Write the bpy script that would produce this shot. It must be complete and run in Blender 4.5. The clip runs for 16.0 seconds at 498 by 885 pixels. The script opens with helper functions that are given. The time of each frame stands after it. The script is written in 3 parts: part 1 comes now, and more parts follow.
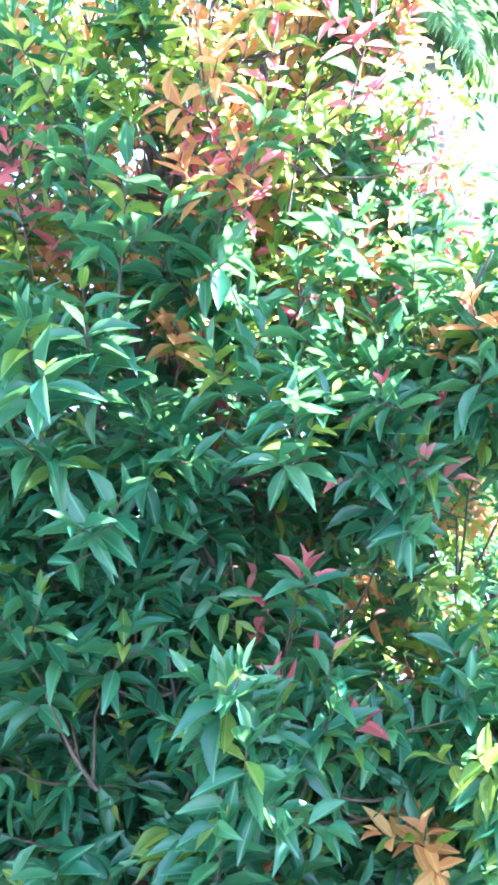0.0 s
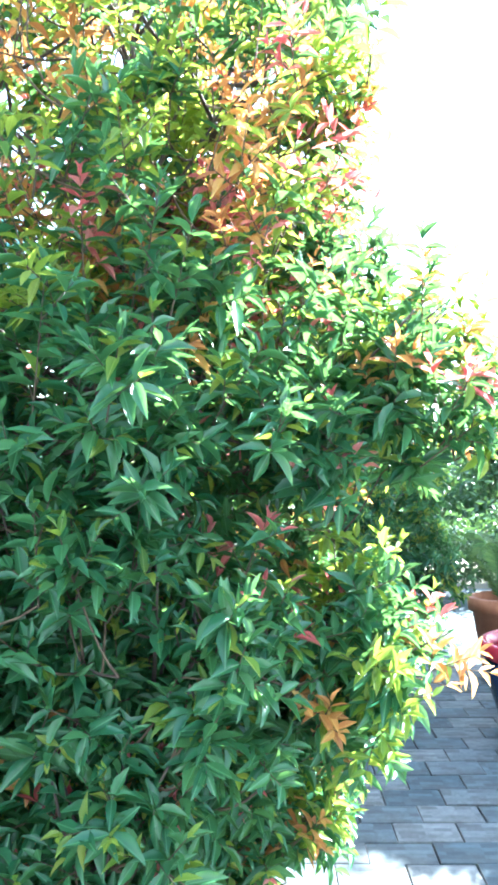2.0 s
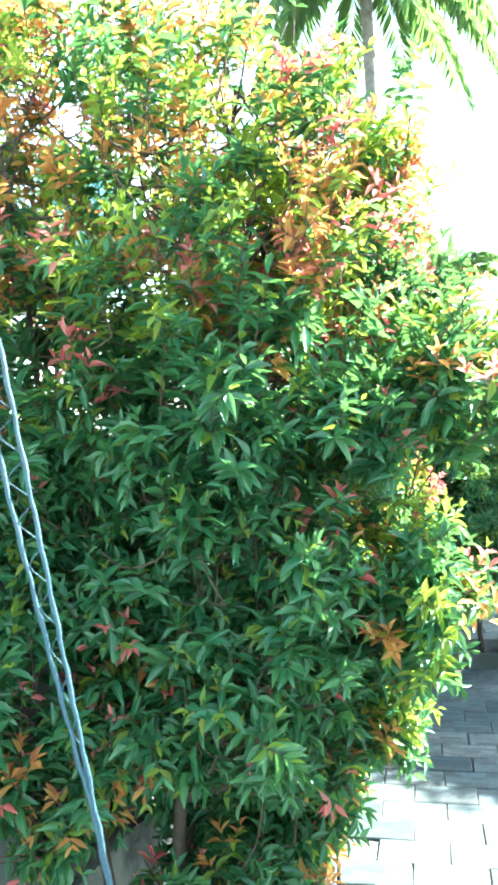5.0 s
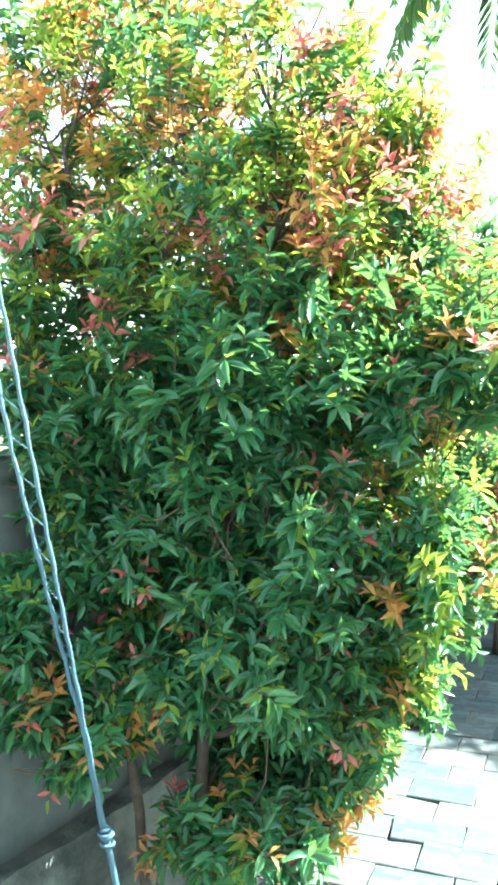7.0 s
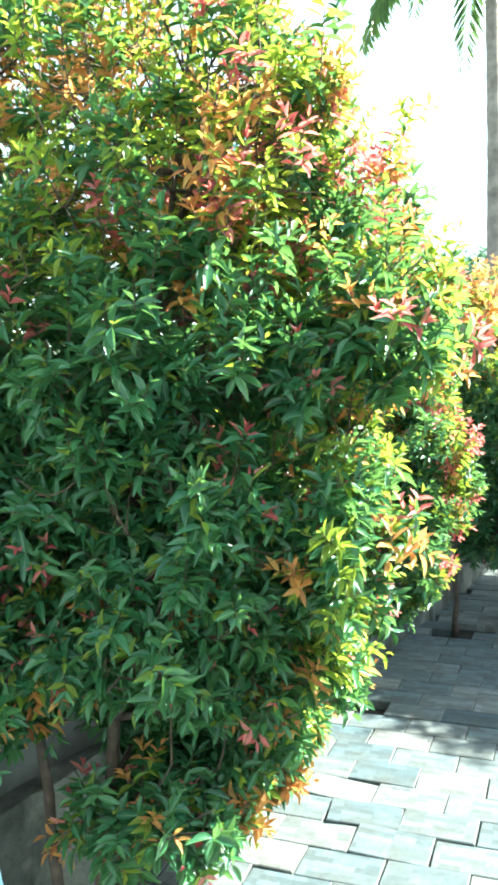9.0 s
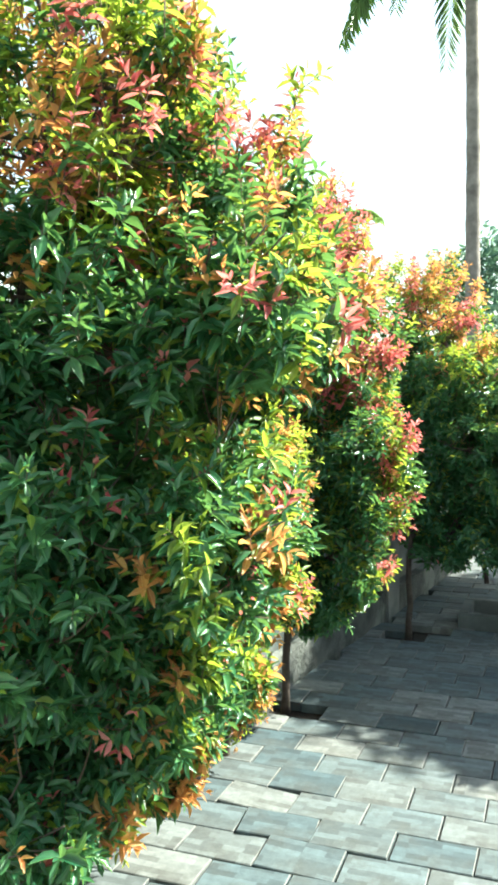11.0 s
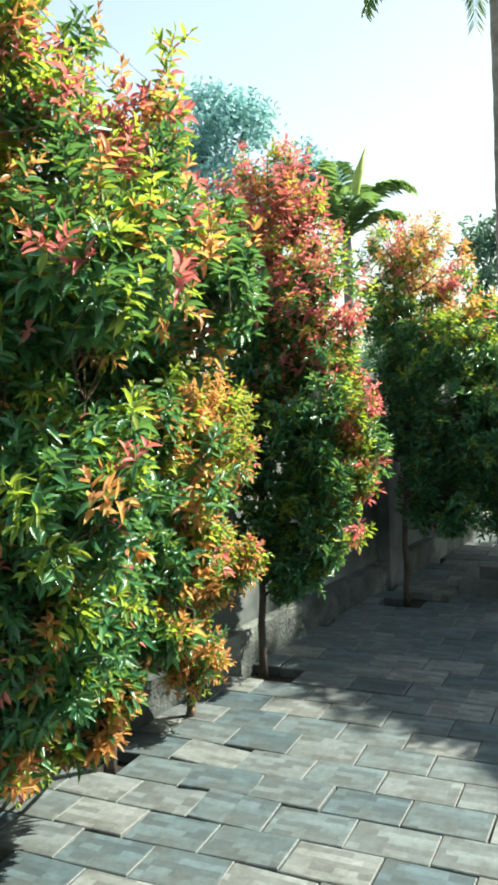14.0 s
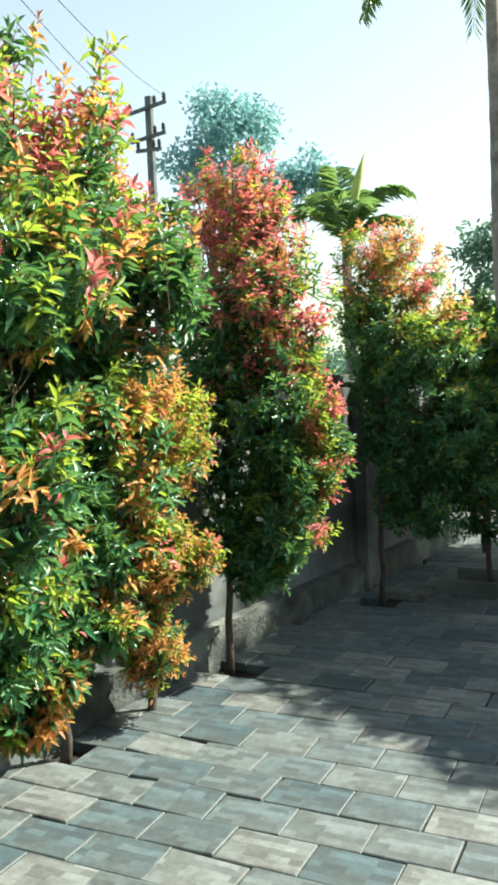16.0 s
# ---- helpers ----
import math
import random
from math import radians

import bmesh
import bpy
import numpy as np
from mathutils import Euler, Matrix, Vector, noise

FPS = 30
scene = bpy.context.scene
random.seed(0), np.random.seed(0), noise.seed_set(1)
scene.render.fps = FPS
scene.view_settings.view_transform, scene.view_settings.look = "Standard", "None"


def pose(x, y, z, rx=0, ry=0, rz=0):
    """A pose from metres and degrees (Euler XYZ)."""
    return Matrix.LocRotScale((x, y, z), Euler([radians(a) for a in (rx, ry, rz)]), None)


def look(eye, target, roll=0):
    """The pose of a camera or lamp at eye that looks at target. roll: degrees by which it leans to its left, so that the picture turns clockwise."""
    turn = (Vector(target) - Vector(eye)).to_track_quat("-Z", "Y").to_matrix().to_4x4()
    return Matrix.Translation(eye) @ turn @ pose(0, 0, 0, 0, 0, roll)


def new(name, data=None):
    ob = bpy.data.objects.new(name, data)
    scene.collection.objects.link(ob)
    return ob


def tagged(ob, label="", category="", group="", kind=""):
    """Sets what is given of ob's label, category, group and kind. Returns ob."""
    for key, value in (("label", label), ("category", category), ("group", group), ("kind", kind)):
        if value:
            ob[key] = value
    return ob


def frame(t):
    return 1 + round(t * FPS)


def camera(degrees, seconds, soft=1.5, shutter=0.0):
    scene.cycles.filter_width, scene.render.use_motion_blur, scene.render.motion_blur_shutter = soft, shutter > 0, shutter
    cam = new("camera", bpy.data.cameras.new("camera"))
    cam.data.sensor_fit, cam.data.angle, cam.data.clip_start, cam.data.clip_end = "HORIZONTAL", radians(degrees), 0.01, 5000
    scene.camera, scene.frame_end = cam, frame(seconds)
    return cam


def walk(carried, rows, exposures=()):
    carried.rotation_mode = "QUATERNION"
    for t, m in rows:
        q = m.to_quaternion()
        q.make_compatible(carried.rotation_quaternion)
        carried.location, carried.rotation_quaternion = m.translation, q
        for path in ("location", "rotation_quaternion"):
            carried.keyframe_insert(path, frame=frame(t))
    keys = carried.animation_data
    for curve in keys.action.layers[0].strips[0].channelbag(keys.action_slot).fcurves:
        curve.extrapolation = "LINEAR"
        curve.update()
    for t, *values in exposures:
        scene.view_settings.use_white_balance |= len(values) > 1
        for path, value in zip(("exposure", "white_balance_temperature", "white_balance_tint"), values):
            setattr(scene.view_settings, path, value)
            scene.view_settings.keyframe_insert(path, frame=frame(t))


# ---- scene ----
cam = camera(33.0, 16.0, soft=3.4)
PATH = [
    (0, (0.268, -0.513, 1.654), (-0.348, 1.374, 1.896), -5.0),
    (0.5, (0.214, -0.602, 1.673), (-0.3, 1.319, 1.886), -4.4),
    (1, (0.097, -0.722, 1.7), (-0.187, 1.252, 1.848), -3.4),
    (1.5, (0.007, -0.851, 1.694), (-0.093, 1.143, 1.818), -1.9),
    (2, (-0.013, -0.965, 1.738), (-0.06, 1.035, 1.773), -0.6),
    (2.5, (0.017, -1.057, 1.756), (-0.074, 0.941, 1.762), -0.4),
    (3, (0.033, -1.124, 1.792), (-0.112, 0.87, 1.764), -1.0),
    (3.5, (0.061, -1.21, 1.789), (-0.172, 0.777, 1.779), -1.7),
    (4, (0.081, -1.304, 1.768), (-0.225, 0.672, 1.775), -2.3),
    (4.2, (0.076, -1.356, 1.748), (-0.223, 0.622, 1.767), -2.4),
    (6.3, (0.453, -1.466, 1.733), (-0.212, 0.42, 1.69), -0.8),
    (6.5, (0.474, -1.465, 1.729), (-0.214, 0.412, 1.681), -0.7),
    (7, (0.522, -1.462, 1.732), (-0.208, 0.399, 1.662), -0.6),
    (7.5, (0.544, -1.454, 1.725), (-0.183, 0.408, 1.642), -0.7),
    (8, (0.574, -1.433, 1.706), (-0.135, 0.435, 1.621), -0.8),
    (8.5, (0.622, -1.393, 1.698), (-0.074, 0.479, 1.603), -0.8),
    (9, (0.696, -1.329, 1.692), (-0.005, 0.541, 1.591), -0.6),
    (9.5, (0.779, -1.255, 1.681), (0.071, 0.613, 1.581), -0.3),
    (10, (0.842, -1.184, 1.667), (0.155, 0.693, 1.576), 0.2),
    (10.2, (0.867, -1.157, 1.663), (0.197, 0.726, 1.574), 0.5),
    (12.3, (1.138, -0.969, 1.596), (0.34, 0.861, 1.474), -2.5),
    (12.5, (1.179, -0.954, 1.575), (0.358, 0.865, 1.456), -2.6),
    (13, (1.337, -0.937, 1.552), (0.461, 0.857, 1.432), -2.9),
    (13.5, (1.421, -0.935, 1.559), (0.552, 0.862, 1.431), -2.6),
    (14, (1.476, -0.922, 1.572), (0.633, 0.886, 1.434), -2.5),
    (14.5, (1.571, -0.908, 1.577), (0.729, 0.9, 1.437), -2.5),
    (15, (1.673, -0.896, 1.594), (0.811, 0.903, 1.448), -2.5),
    (15.5, (1.719, -0.885, 1.574), (0.849, 0.91, 1.437), -2.5),
    (16, (1.736, -0.884, 1.534), (0.865, 0.912, 1.41), -2.4),
]
EXPOSURES = [(0.0, 4.0, 4700, 22), (2.5, 3.55, 5500, 4), (4.0, 3.45, 5650, -2), (7.0, 3.3, 5850, -5), (10.0, 2.65, 6300, -2), (12.5, 1.77, 6600, 0), (16.0, 1.58, 6600, 1)]
walk(cam, [(t, look(eye, target, roll)) for t, eye, target, roll in PATH], EXPOSURES)

# ---- light ----
SUN_AZ, SUN_EL = 55.0, 44.0
TO_SUN = Vector((math.sin(radians(SUN_AZ)) * math.cos(radians(SUN_EL)), math.cos(radians(SUN_AZ)) * math.cos(radians(SUN_EL)), math.sin(radians(SUN_EL))))
world = bpy.data.worlds.new("sky")
scene.world = world
world.use_nodes = True
wn = world.node_tree.nodes
sky = wn.new("ShaderNodeTexSky")
sky.sky_type, sky.sun_disc = "NISHITA", False
sky.sun_elevation, sky.sun_rotation = radians(SUN_EL), radians(SUN_AZ)
sky.air_density, sky.dust_density, sky.ozone_density = 1.4, 1.0, 1.0
haze = wn.new("ShaderNodeHueSaturation")
haze.inputs["Saturation"].default_value = 0.66
world.node_tree.links.new(sky.outputs[0], haze.inputs["Color"])
world.node_tree.links.new(haze.outputs[0], wn["Background"].inputs[0])
wn["Background"].inputs[1].default_value = 0.088
sun = new("sun", bpy.data.lights.new("sun", "SUN"))
sun.data.energy, sun.data.angle, sun.data.color = 5.0, radians(0.53), (1.0, 0.94, 0.84)
sun.matrix_world = look(TO_SUN * 40, (0, 0, 0))


# ---- materials ----
def material(name):
    m = bpy.data.materials.new(name)
    m.use_nodes = True
    nt = m.node_tree
    return m, nt, nt.nodes["Principled BSDF"]


def node(nt, kind, **values):
    n = nt.nodes.new(kind)
    for key, value in values.items():
        if key in n.inputs:
            n.inputs[key].default_value = value
    return n


def ramp(nt, source, stops):
    n = nt.nodes.new("ShaderNodeValToRGB")
    el = n.color_ramp.elements
    while len(el) < len(stops):
        el.new(0.5)
    for e, (p, c) in zip(el, stops):
        e.position, e.color = p, (*c, 1)
    nt.links.new(source, n.inputs[0])
    return n.outputs[0]


def mix(nt, fac, a, b, blend="MIX"):
    n = nt.nodes.new("ShaderNodeMix")
    n.data_type, n.blend_type = "RGBA", blend
    for sock, value in ((n.inputs[0], fac), (n.inputs[6], a), (n.inputs[7], b)):
        if isinstance(value, (int, float)):
            sock.default_value = value
        elif isinstance(value, tuple):
            sock.default_value = (*value, 1)
        else:
            nt.links.new(value, sock)
    return n.outputs[2]


def noise_out(nt, scale, detail=4.0, coord="Object", rough=0.6):
    tc = nt.nodes.new("ShaderNodeTexCoord")
    n = node(nt, "ShaderNodeTexNoise", Scale=scale, Detail=detail, Roughness=rough)
    nt.links.new(tc.outputs[coord], n.inputs["Vector"])
    return n.outputs["Fac"]


def bump(nt, bsdf, height, strength, distance):
    b = node(nt, "ShaderNodeBump", Strength=strength, Distance=distance)
    nt.links.new(height, b.inputs["Height"])
    nt.links.new(b.outputs[0], bsdf.inputs["Normal"])


def leaf_material(name, stops, glow, single, thin=0.42, rough=0.36):
    """A glossy leaf that lets light through; colour varies from leaf to leaf."""
    m, nt, bs = material(name)
    if single:
        rnd = nt.nodes.new("ShaderNodeObjectInfo").outputs["Random"]
    else:
        rnd = nt.nodes.new("ShaderNodeNewGeometry").outputs["Random Per Island"]
    col = ramp(nt, rnd, stops)
    spots = noise_out(nt, 55.0, 5.0)
    col = mix(nt, ramp(nt, spots, [(0.45, (0, 0, 0)), (0.75, (0.35, 0.35, 0.35))]), col, tuple(c * 0.55 for c in stops[0][1]))
    uv = nt.nodes.new("ShaderNodeUVMap")
    cut = nt.nodes.new("ShaderNodeSeparateXYZ")
    nt.links.new(uv.outputs[0], cut.inputs[0])
    rib = ramp(nt, cut.outputs[1], [(0.44, (0, 0, 0)), (0.49, (0.75, 0.75, 0.75)), (0.51, (0.75, 0.75, 0.75)), (0.56, (0, 0, 0))])
    col = mix(nt, rib, col, tuple(min(c * 1.5 + 0.03, 0.8) for c in stops[-1][1]))
    vein = node(nt, "ShaderNodeTexWave", Scale=9.0, Distortion=1.5, Detail=1.0)
    nt.links.new(uv.outputs[0], vein.inputs["Vector"])
    nt.links.new(col, bs.inputs["Base Color"])
    bs.inputs["Roughness"].default_value = rough
    bs.inputs["Specular IOR Level"].default_value = 0.55
    bump(nt, bs, mix(nt, 0.45, vein.outputs["Fac"], noise_out(nt, 160.0, 2.0)), 0.14, 0.002)
    tr = nt.nodes.new("ShaderNodeBsdfTranslucent")
    nt.links.new(mix(nt, 0.55, col, glow), tr.inputs["Color"])
    ms = nt.nodes.new("ShaderNodeMixShader")
    ms.inputs[0].default_value = thin
    nt.links.new(bs.outputs[0], ms.inputs[1])
    nt.links.new(tr.outputs[0], ms.inputs[2])
    nt.links.new(ms.outputs[0], nt.nodes["Material Output"].inputs["Surface"])
    return m


GREEN = [(0.0, (0.022, 0.1, 0.052)), (0.5, (0.036, 0.145, 0.07)), (1.0, (0.08, 0.21, 0.08))]
LIME = [(0.0, (0.07, 0.19, 0.035)), (0.55, (0.15, 0.27, 0.045)), (1.0, (0.28, 0.33, 0.065))]
RUST = [(0.0, (0.38, 0.13, 0.055)), (0.5, (0.55, 0.25, 0.08)), (1.0, (0.62, 0.4, 0.12))]
PINK = [(0.0, (0.44, 0.07, 0.085)), (0.5, (0.58, 0.14, 0.145)), (1.0, (0.66, 0.29, 0.25))]


def leaf_set(single):
    tag = "single" if single else "mass"
    return [leaf_material("leaf_green_" + tag, GREEN, (0.22, 0.4, 0.07), single, 0.4, 0.25),
            leaf_material("leaf_lime_" + tag, LIME, (0.5, 0.6, 0.05), single, 0.6),
            leaf_material("leaf_rust_" + tag, RUST, (0.8, 0.4, 0.12), single, 0.6),
            leaf_material("leaf_pink_" + tag, PINK, (0.8, 0.22, 0.18), single, 0.52)]


LEAF_MASS, LEAF_SINGLE = leaf_set(False), leaf_set(True)


def bark_material(name, a, b, scale=30.0):
    m, nt, bs = material(name)
    f = noise_out(nt, scale, 6.0)
    nt.links.new(ramp(nt, f, [(0.3, a), (0.7, b)]), bs.inputs["Base Color"])
    bs.inputs["Roughness"].default_value = 0.85
    bump(nt, bs, noise_out(nt, scale * 2.5, 5.0), 0.6, 0.004)
    return m


BARK = bark_material("bark", (0.03, 0.022, 0.018), (0.085, 0.066, 0.052))
TWIG = bark_material("twig_bark", (0.06, 0.04, 0.025), (0.12, 0.09, 0.05), 60.0)
PALM_BARK = bark_material("palm_bark", (0.1, 0.09, 0.08), (0.24, 0.22, 0.2), 6.0)


def paving_material(name, single):
    """Pressed concrete with a patchwork of small blocks in greys."""
    m, nt, bs = material(name)
    tc = nt.nodes.new("ShaderNodeTexCoord")
    if single:
        rnd = nt.nodes.new("ShaderNodeObjectInfo").outputs["Random"]
    else:
        rnd = nt.nodes.new("ShaderNodeNewGeometry").outputs["Random Per Island"]
    shift = nt.nodes.new("ShaderNodeVectorMath")
    shift.operation = "MULTIPLY_ADD"
    nt.links.new(rnd, shift.inputs[0])
    shift.inputs[1].default_value = (7.3, 5.1, 0.0)
    nt.links.new(tc.outputs["Object"], shift.inputs[2])
    br = node(nt, "ShaderNodeTexBrick", Scale=1.0)
    br.inputs["Brick Width"].default_value, br.inputs["Row Height"].default_value = 0.082, 0.034
    br.inputs["Mortar Size"].default_value, br.inputs["Mortar Smooth"].default_value = 0.0008, 0.6
    br.inputs["Color1"].default_value, br.inputs["Color2"].default_value = (0.22, 0.22, 0.22, 1), (0.84, 0.84, 0.84, 1)
    br.inputs["Mortar"].default_value = (0.42, 0.42, 0.42, 1)
    br.offset, br.squash, br.squash_frequency = 0.37, 1.5, 2
    wob = node(nt, "ShaderNodeTexNoise", Scale=18.0, Detail=2.0)
    nt.links.new(shift.outputs[0], wob.inputs["Vector"])
    nudge = nt.nodes.new("ShaderNodeVectorMath")
    nudge.operation = "MULTIPLY_ADD"
    nt.links.new(wob.outputs["Color"], nudge.inputs[0])
    nudge.inputs[1].default_value = (0.014, 0.01, 0.0)
    nt.links.new(shift.outputs[0], nudge.inputs[2])
    nt.links.new(nudge.outputs[0], br.inputs["Vector"])
    tone = ramp(nt, rnd, [(0.0, (0.032, 0.056, 0.068)), (0.25, (0.055, 0.082, 0.094)), (0.7, (0.094, 0.114, 0.119)), (1.0, (0.132, 0.144, 0.142))])
    col = mix(nt, 0.6, tone, br.outputs["Color"], "OVERLAY")
    big = noise_out(nt, 1.7, 3.0)
    col = mix(nt, ramp(nt, big, [(0.42, (0, 0, 0)), (0.7, (0.3, 0.3, 0.3))]), col, (0.08, 0.078, 0.065))
    n = node(nt, "ShaderNodeTexNoise", Scale=26.0, Detail=7.0, Roughness=0.7)
    nt.links.new(shift.outputs[0], n.inputs["Vector"])
    stain = noise_out(nt, 5.5, 6.0, "Object", 0.75)
    col = mix(nt, ramp(nt, stain, [(0.5, (0, 0, 0)), (0.68, (0.55, 0.55, 0.55))]), col, (0.042, 0.045, 0.04))
    col = mix(nt, 0.45, col, ramp(nt, n.outputs["Fac"], [(0.3, (0.25, 0.25, 0.24)), (0.72, (0.85, 0.84, 0.8))]), "OVERLAY")
    g = node(nt, "ShaderNodeTexNoise", Scale=240.0, Detail=3.0)
    nt.links.new(shift.outputs[0], g.inputs["Vector"])
    col = mix(nt, 0.25, col, g.outputs["Fac"], "OVERLAY")
    nt.links.new(col, bs.inputs["Base Color"])
    bs.inputs["Roughness"].default_value = 0.72
    h = mix(nt, 0.5, br.outputs["Color"], g.outputs["Fac"])
    bump(nt, bs, h, 0.35, 0.003)
    return m


PAVE_MASS, PAVE_SINGLE = paving_material("paving_mass", False), paving_material("paving_single", True)


def mottled(name, a, b, scale, rough=0.85, c=None, strength=0.4, dist=0.006):
    m, nt, bs = material(name)
    f = noise_out(nt, scale, 7.0)
    col = ramp(nt, f, [(0.32, a), (0.68, b)])
    if c:
        col = mix(nt, ramp(nt, noise_out(nt, scale * 0.3, 6.0), [(0.5, (0, 0, 0)), (0.62, (0.9, 0.9, 0.9))]), col, c)
    nt.links.new(col, bs.inputs["Base Color"])
    bs.inputs["Roughness"].default_value = rough
    bump(nt, bs, noise_out(nt, scale * 6, 6.0), strength, dist)
    return m


PALE_EDGE = mottled("pale_edge", (0.09, 0.098, 0.095), (0.19, 0.195, 0.185), 30.0, 0.8)
SOIL = mottled("soil", (0.012, 0.01, 0.008), (0.04, 0.032, 0.025), 9.0, 0.95, None, 0.8, 0.03)
EARTH = mottled("earth", (0.09, 0.085, 0.05), (0.17, 0.15, 0.09), 0.8, 0.95, (0.06, 0.09, 0.03))
PLASTER = mottled("plaster", (0.085, 0.1, 0.102), (0.16, 0.175, 0.172), 4.0, 0.9, (0.05, 0.062, 0.058))
MOSSY = mottled("mossy_plaster", (0.025, 0.033, 0.03), (0.09, 0.1, 0.095), 7.0, 0.95, (0.2, 0.22, 0.2), 0.9, 0.02)
# pale paint for the added walls that bounce and block light
HELPER_PAINT = mottled("helper_paint", (0.42, 0.46, 0.455), (0.5, 0.54, 0.53), 1.2, 0.9)
CONCRETE = mottled("pole_concrete", (0.05, 0.068, 0.078), (0.11, 0.128, 0.138), 4.0)
TERRACOTTA = mottled("terracotta", (0.42, 0.16, 0.08), (0.55, 0.24, 0.13), 12.0, 0.8)
NAVY = mottled("navy_glaze", (0.012, 0.022, 0.06), (0.02, 0.04, 0.1), 8.0, 0.2)
CRIMSON = mottled("crimson_glaze", (0.3, 0.015, 0.03), (0.42, 0.03, 0.05), 8.0, 0.25)
BLACK = mottled("black_plastic", (0.015, 0.015, 0.016), (0.03, 0.03, 0.03), 20.0, 0.5)
SPEAR = mottled("spear_leaf", (0.2, 0.3, 0.05), (0.36, 0.42, 0.09), 14.0, 0.5)
CORD = mottled("nylon_cord", (0.025, 0.07, 0.105), (0.075, 0.14, 0.185), 300.0, 0.45)
WIRE = mottled("wire", (0.02, 0.02, 0.02), (0.05, 0.05, 0.05), 30.0, 0.6)
FROND = leaf_material("frond", [(0.0, (0.05, 0.15, 0.08)), (0.6, (0.1, 0.23, 0.1)), (1.0, (0.2, 0.3, 0.1))], (0.34, 0.5, 0.1), False, 0.45)
# distance haze is put into these two leaf colours as a pale blue-green
HAZED_LEAF = leaf_material("hazed_leaf", [(0.0, (0.14, 0.33, 0.37)), (1.0, (0.26, 0.5, 0.54))], (0.3, 0.5, 0.4), False, 0.4)
HALF_HAZED_LEAF = leaf_material("half_hazed_leaf", [(0.0, (0.05, 0.14, 0.11)), (1.0, (0.11, 0.23, 0.17))], (0.25, 0.4, 0.2), False, 0.35)
DARK_LEAF = leaf_material("dark_leaf", [(0.0, (0.02, 0.07, 0.03)), (1.0, (0.06, 0.13, 0.05))], (0.2, 0.35, 0.06), False, 0.3)


# ---- mesh helpers ----
def smooth(me):
    me.polygons.foreach_set("use_smooth", [True] * len(me.polygons))


def part(name, bm, mat, parent=None, label="", shade=True):
    """One mesh object from a bmesh, under its thing."""
    me = bpy.data.meshes.new(name)
    bm.normal_update()
    bm.to_mesh(me)
    bm.free()
    if shade:
        smooth(me)
    me.materials.append(mat)
    ob = new(name, me)
    ob.parent = parent
    return tagged(ob, label)


def mesh_part(name, verts, faces, mats, parent=None, label="", index=None, shade=True):
    me = bpy.data.meshes.new(name)
    me.from_pydata([tuple(v) for v in verts], [], [tuple(f) for f in faces])
    for m in mats:
        me.materials.append(m)
    if index is not None:
        me.polygons.foreach_set("material_index", np.asarray(index, dtype=np.int32))
    if shade:
        smooth(me)
    me.update()
    ob = new(name, me)
    ob.parent = parent
    return tagged(ob, label)


def tube_arrays(points, radii, sides=6, cap=True):
    """Vertices and faces of a tapered tube along points."""
    pts = [Vector(p) for p in points]
    verts, faces = [], []
    for i, p in enumerate(pts):
        d = (pts[min(i + 1, len(pts) - 1)] - pts[max(i - 1, 0)]).normalized()
        a = d.cross(Vector((0.3, 0.9, 0.1)) if abs(d.z) > 0.8 else Vector((0, 0, 1))).normalized()
        b = d.cross(a)
        for k in range(sides):
            w = 2 * math.pi * k / sides
            verts.append(p + (a * math.cos(w) + b * math.sin(w)) * radii[i])
    for i in range(len(pts) - 1):
        for k in range(sides):
            k2 = (k + 1) % sides
            faces.append((i * sides + k, i * sides + k2, (i + 1) * sides + k2, (i + 1) * sides + k))
    if cap:
        faces.append(tuple(range(sides))[::-1])
        faces.append(tuple((len(pts) - 1) * sides + k for k in range(sides)))
    return verts, faces


def tubes(name, lines, mat, parent=None, label="", sides=6):
    """One mesh of one or more tubes; lines: (points, radii)."""
    verts, faces = [], []
    for points, radii in lines:
        v, f = tube_arrays(points, radii, sides)
        faces += [tuple(i + len(verts) for i in q) for q in f]
        verts += v
    return mesh_part(name, verts, faces, [mat], parent, label)


def bezier(a, b, c, n):
    a, b, c = Vector(a), Vector(b), Vector(c)
    return [a * (1 - t) ** 2 + b * 2 * t * (1 - t) + c * t * t for t in (i / (n - 1) for i in range(n))]


def box(bm, x0, x1, y0, y1, z0, z1):
    m = Matrix.LocRotScale(((x0 + x1) / 2, (y0 + y1) / 2, (z0 + z1) / 2), None, (x1 - x0, y1 - y0, z1 - z0))
    return bmesh.ops.create_cube(bm, size=1.0, matrix=m)["verts"]


def lathe(profile, sides=32):
    bm = bmesh.new()
    rings = [[bm.verts.new((r * math.cos(2 * math.pi * k / sides), r * math.sin(2 * math.pi * k / sides), z)) for k in range(sides)] for r, z in profile]
    for a, b in zip(rings, rings[1:]):
        for k in range(sides):
            bm.faces.new((a[k], a[(k + 1) % sides], b[(k + 1) % sides], b[k]))
    return bm


# a lance-shaped leaf: folded along its midrib, bent down towards a drawn-out tip
LEAF_T = np.array([0.0, 0.1, 0.3, 0.55, 0.8, 1.0])
LEAF_W = np.array([0.08, 0.42, 0.92, 1.0, 0.52, 0.0])


def leaf_template(droop, fold):
    v = []
    for t, w in zip(LEAF_T, LEAF_W):
        z = -droop * t * t
        if w > 0:
            v += [(t, -0.5 * w, z + fold * 0.5 * w), (t, 0, z), (t, 0.5 * w, z + fold * 0.5 * w)]
        else:
            v.append((t, 0, z))
    f = []
    for i in range(len(LEAF_T) - 2):
        a, b = 3 * i, 3 * i + 3
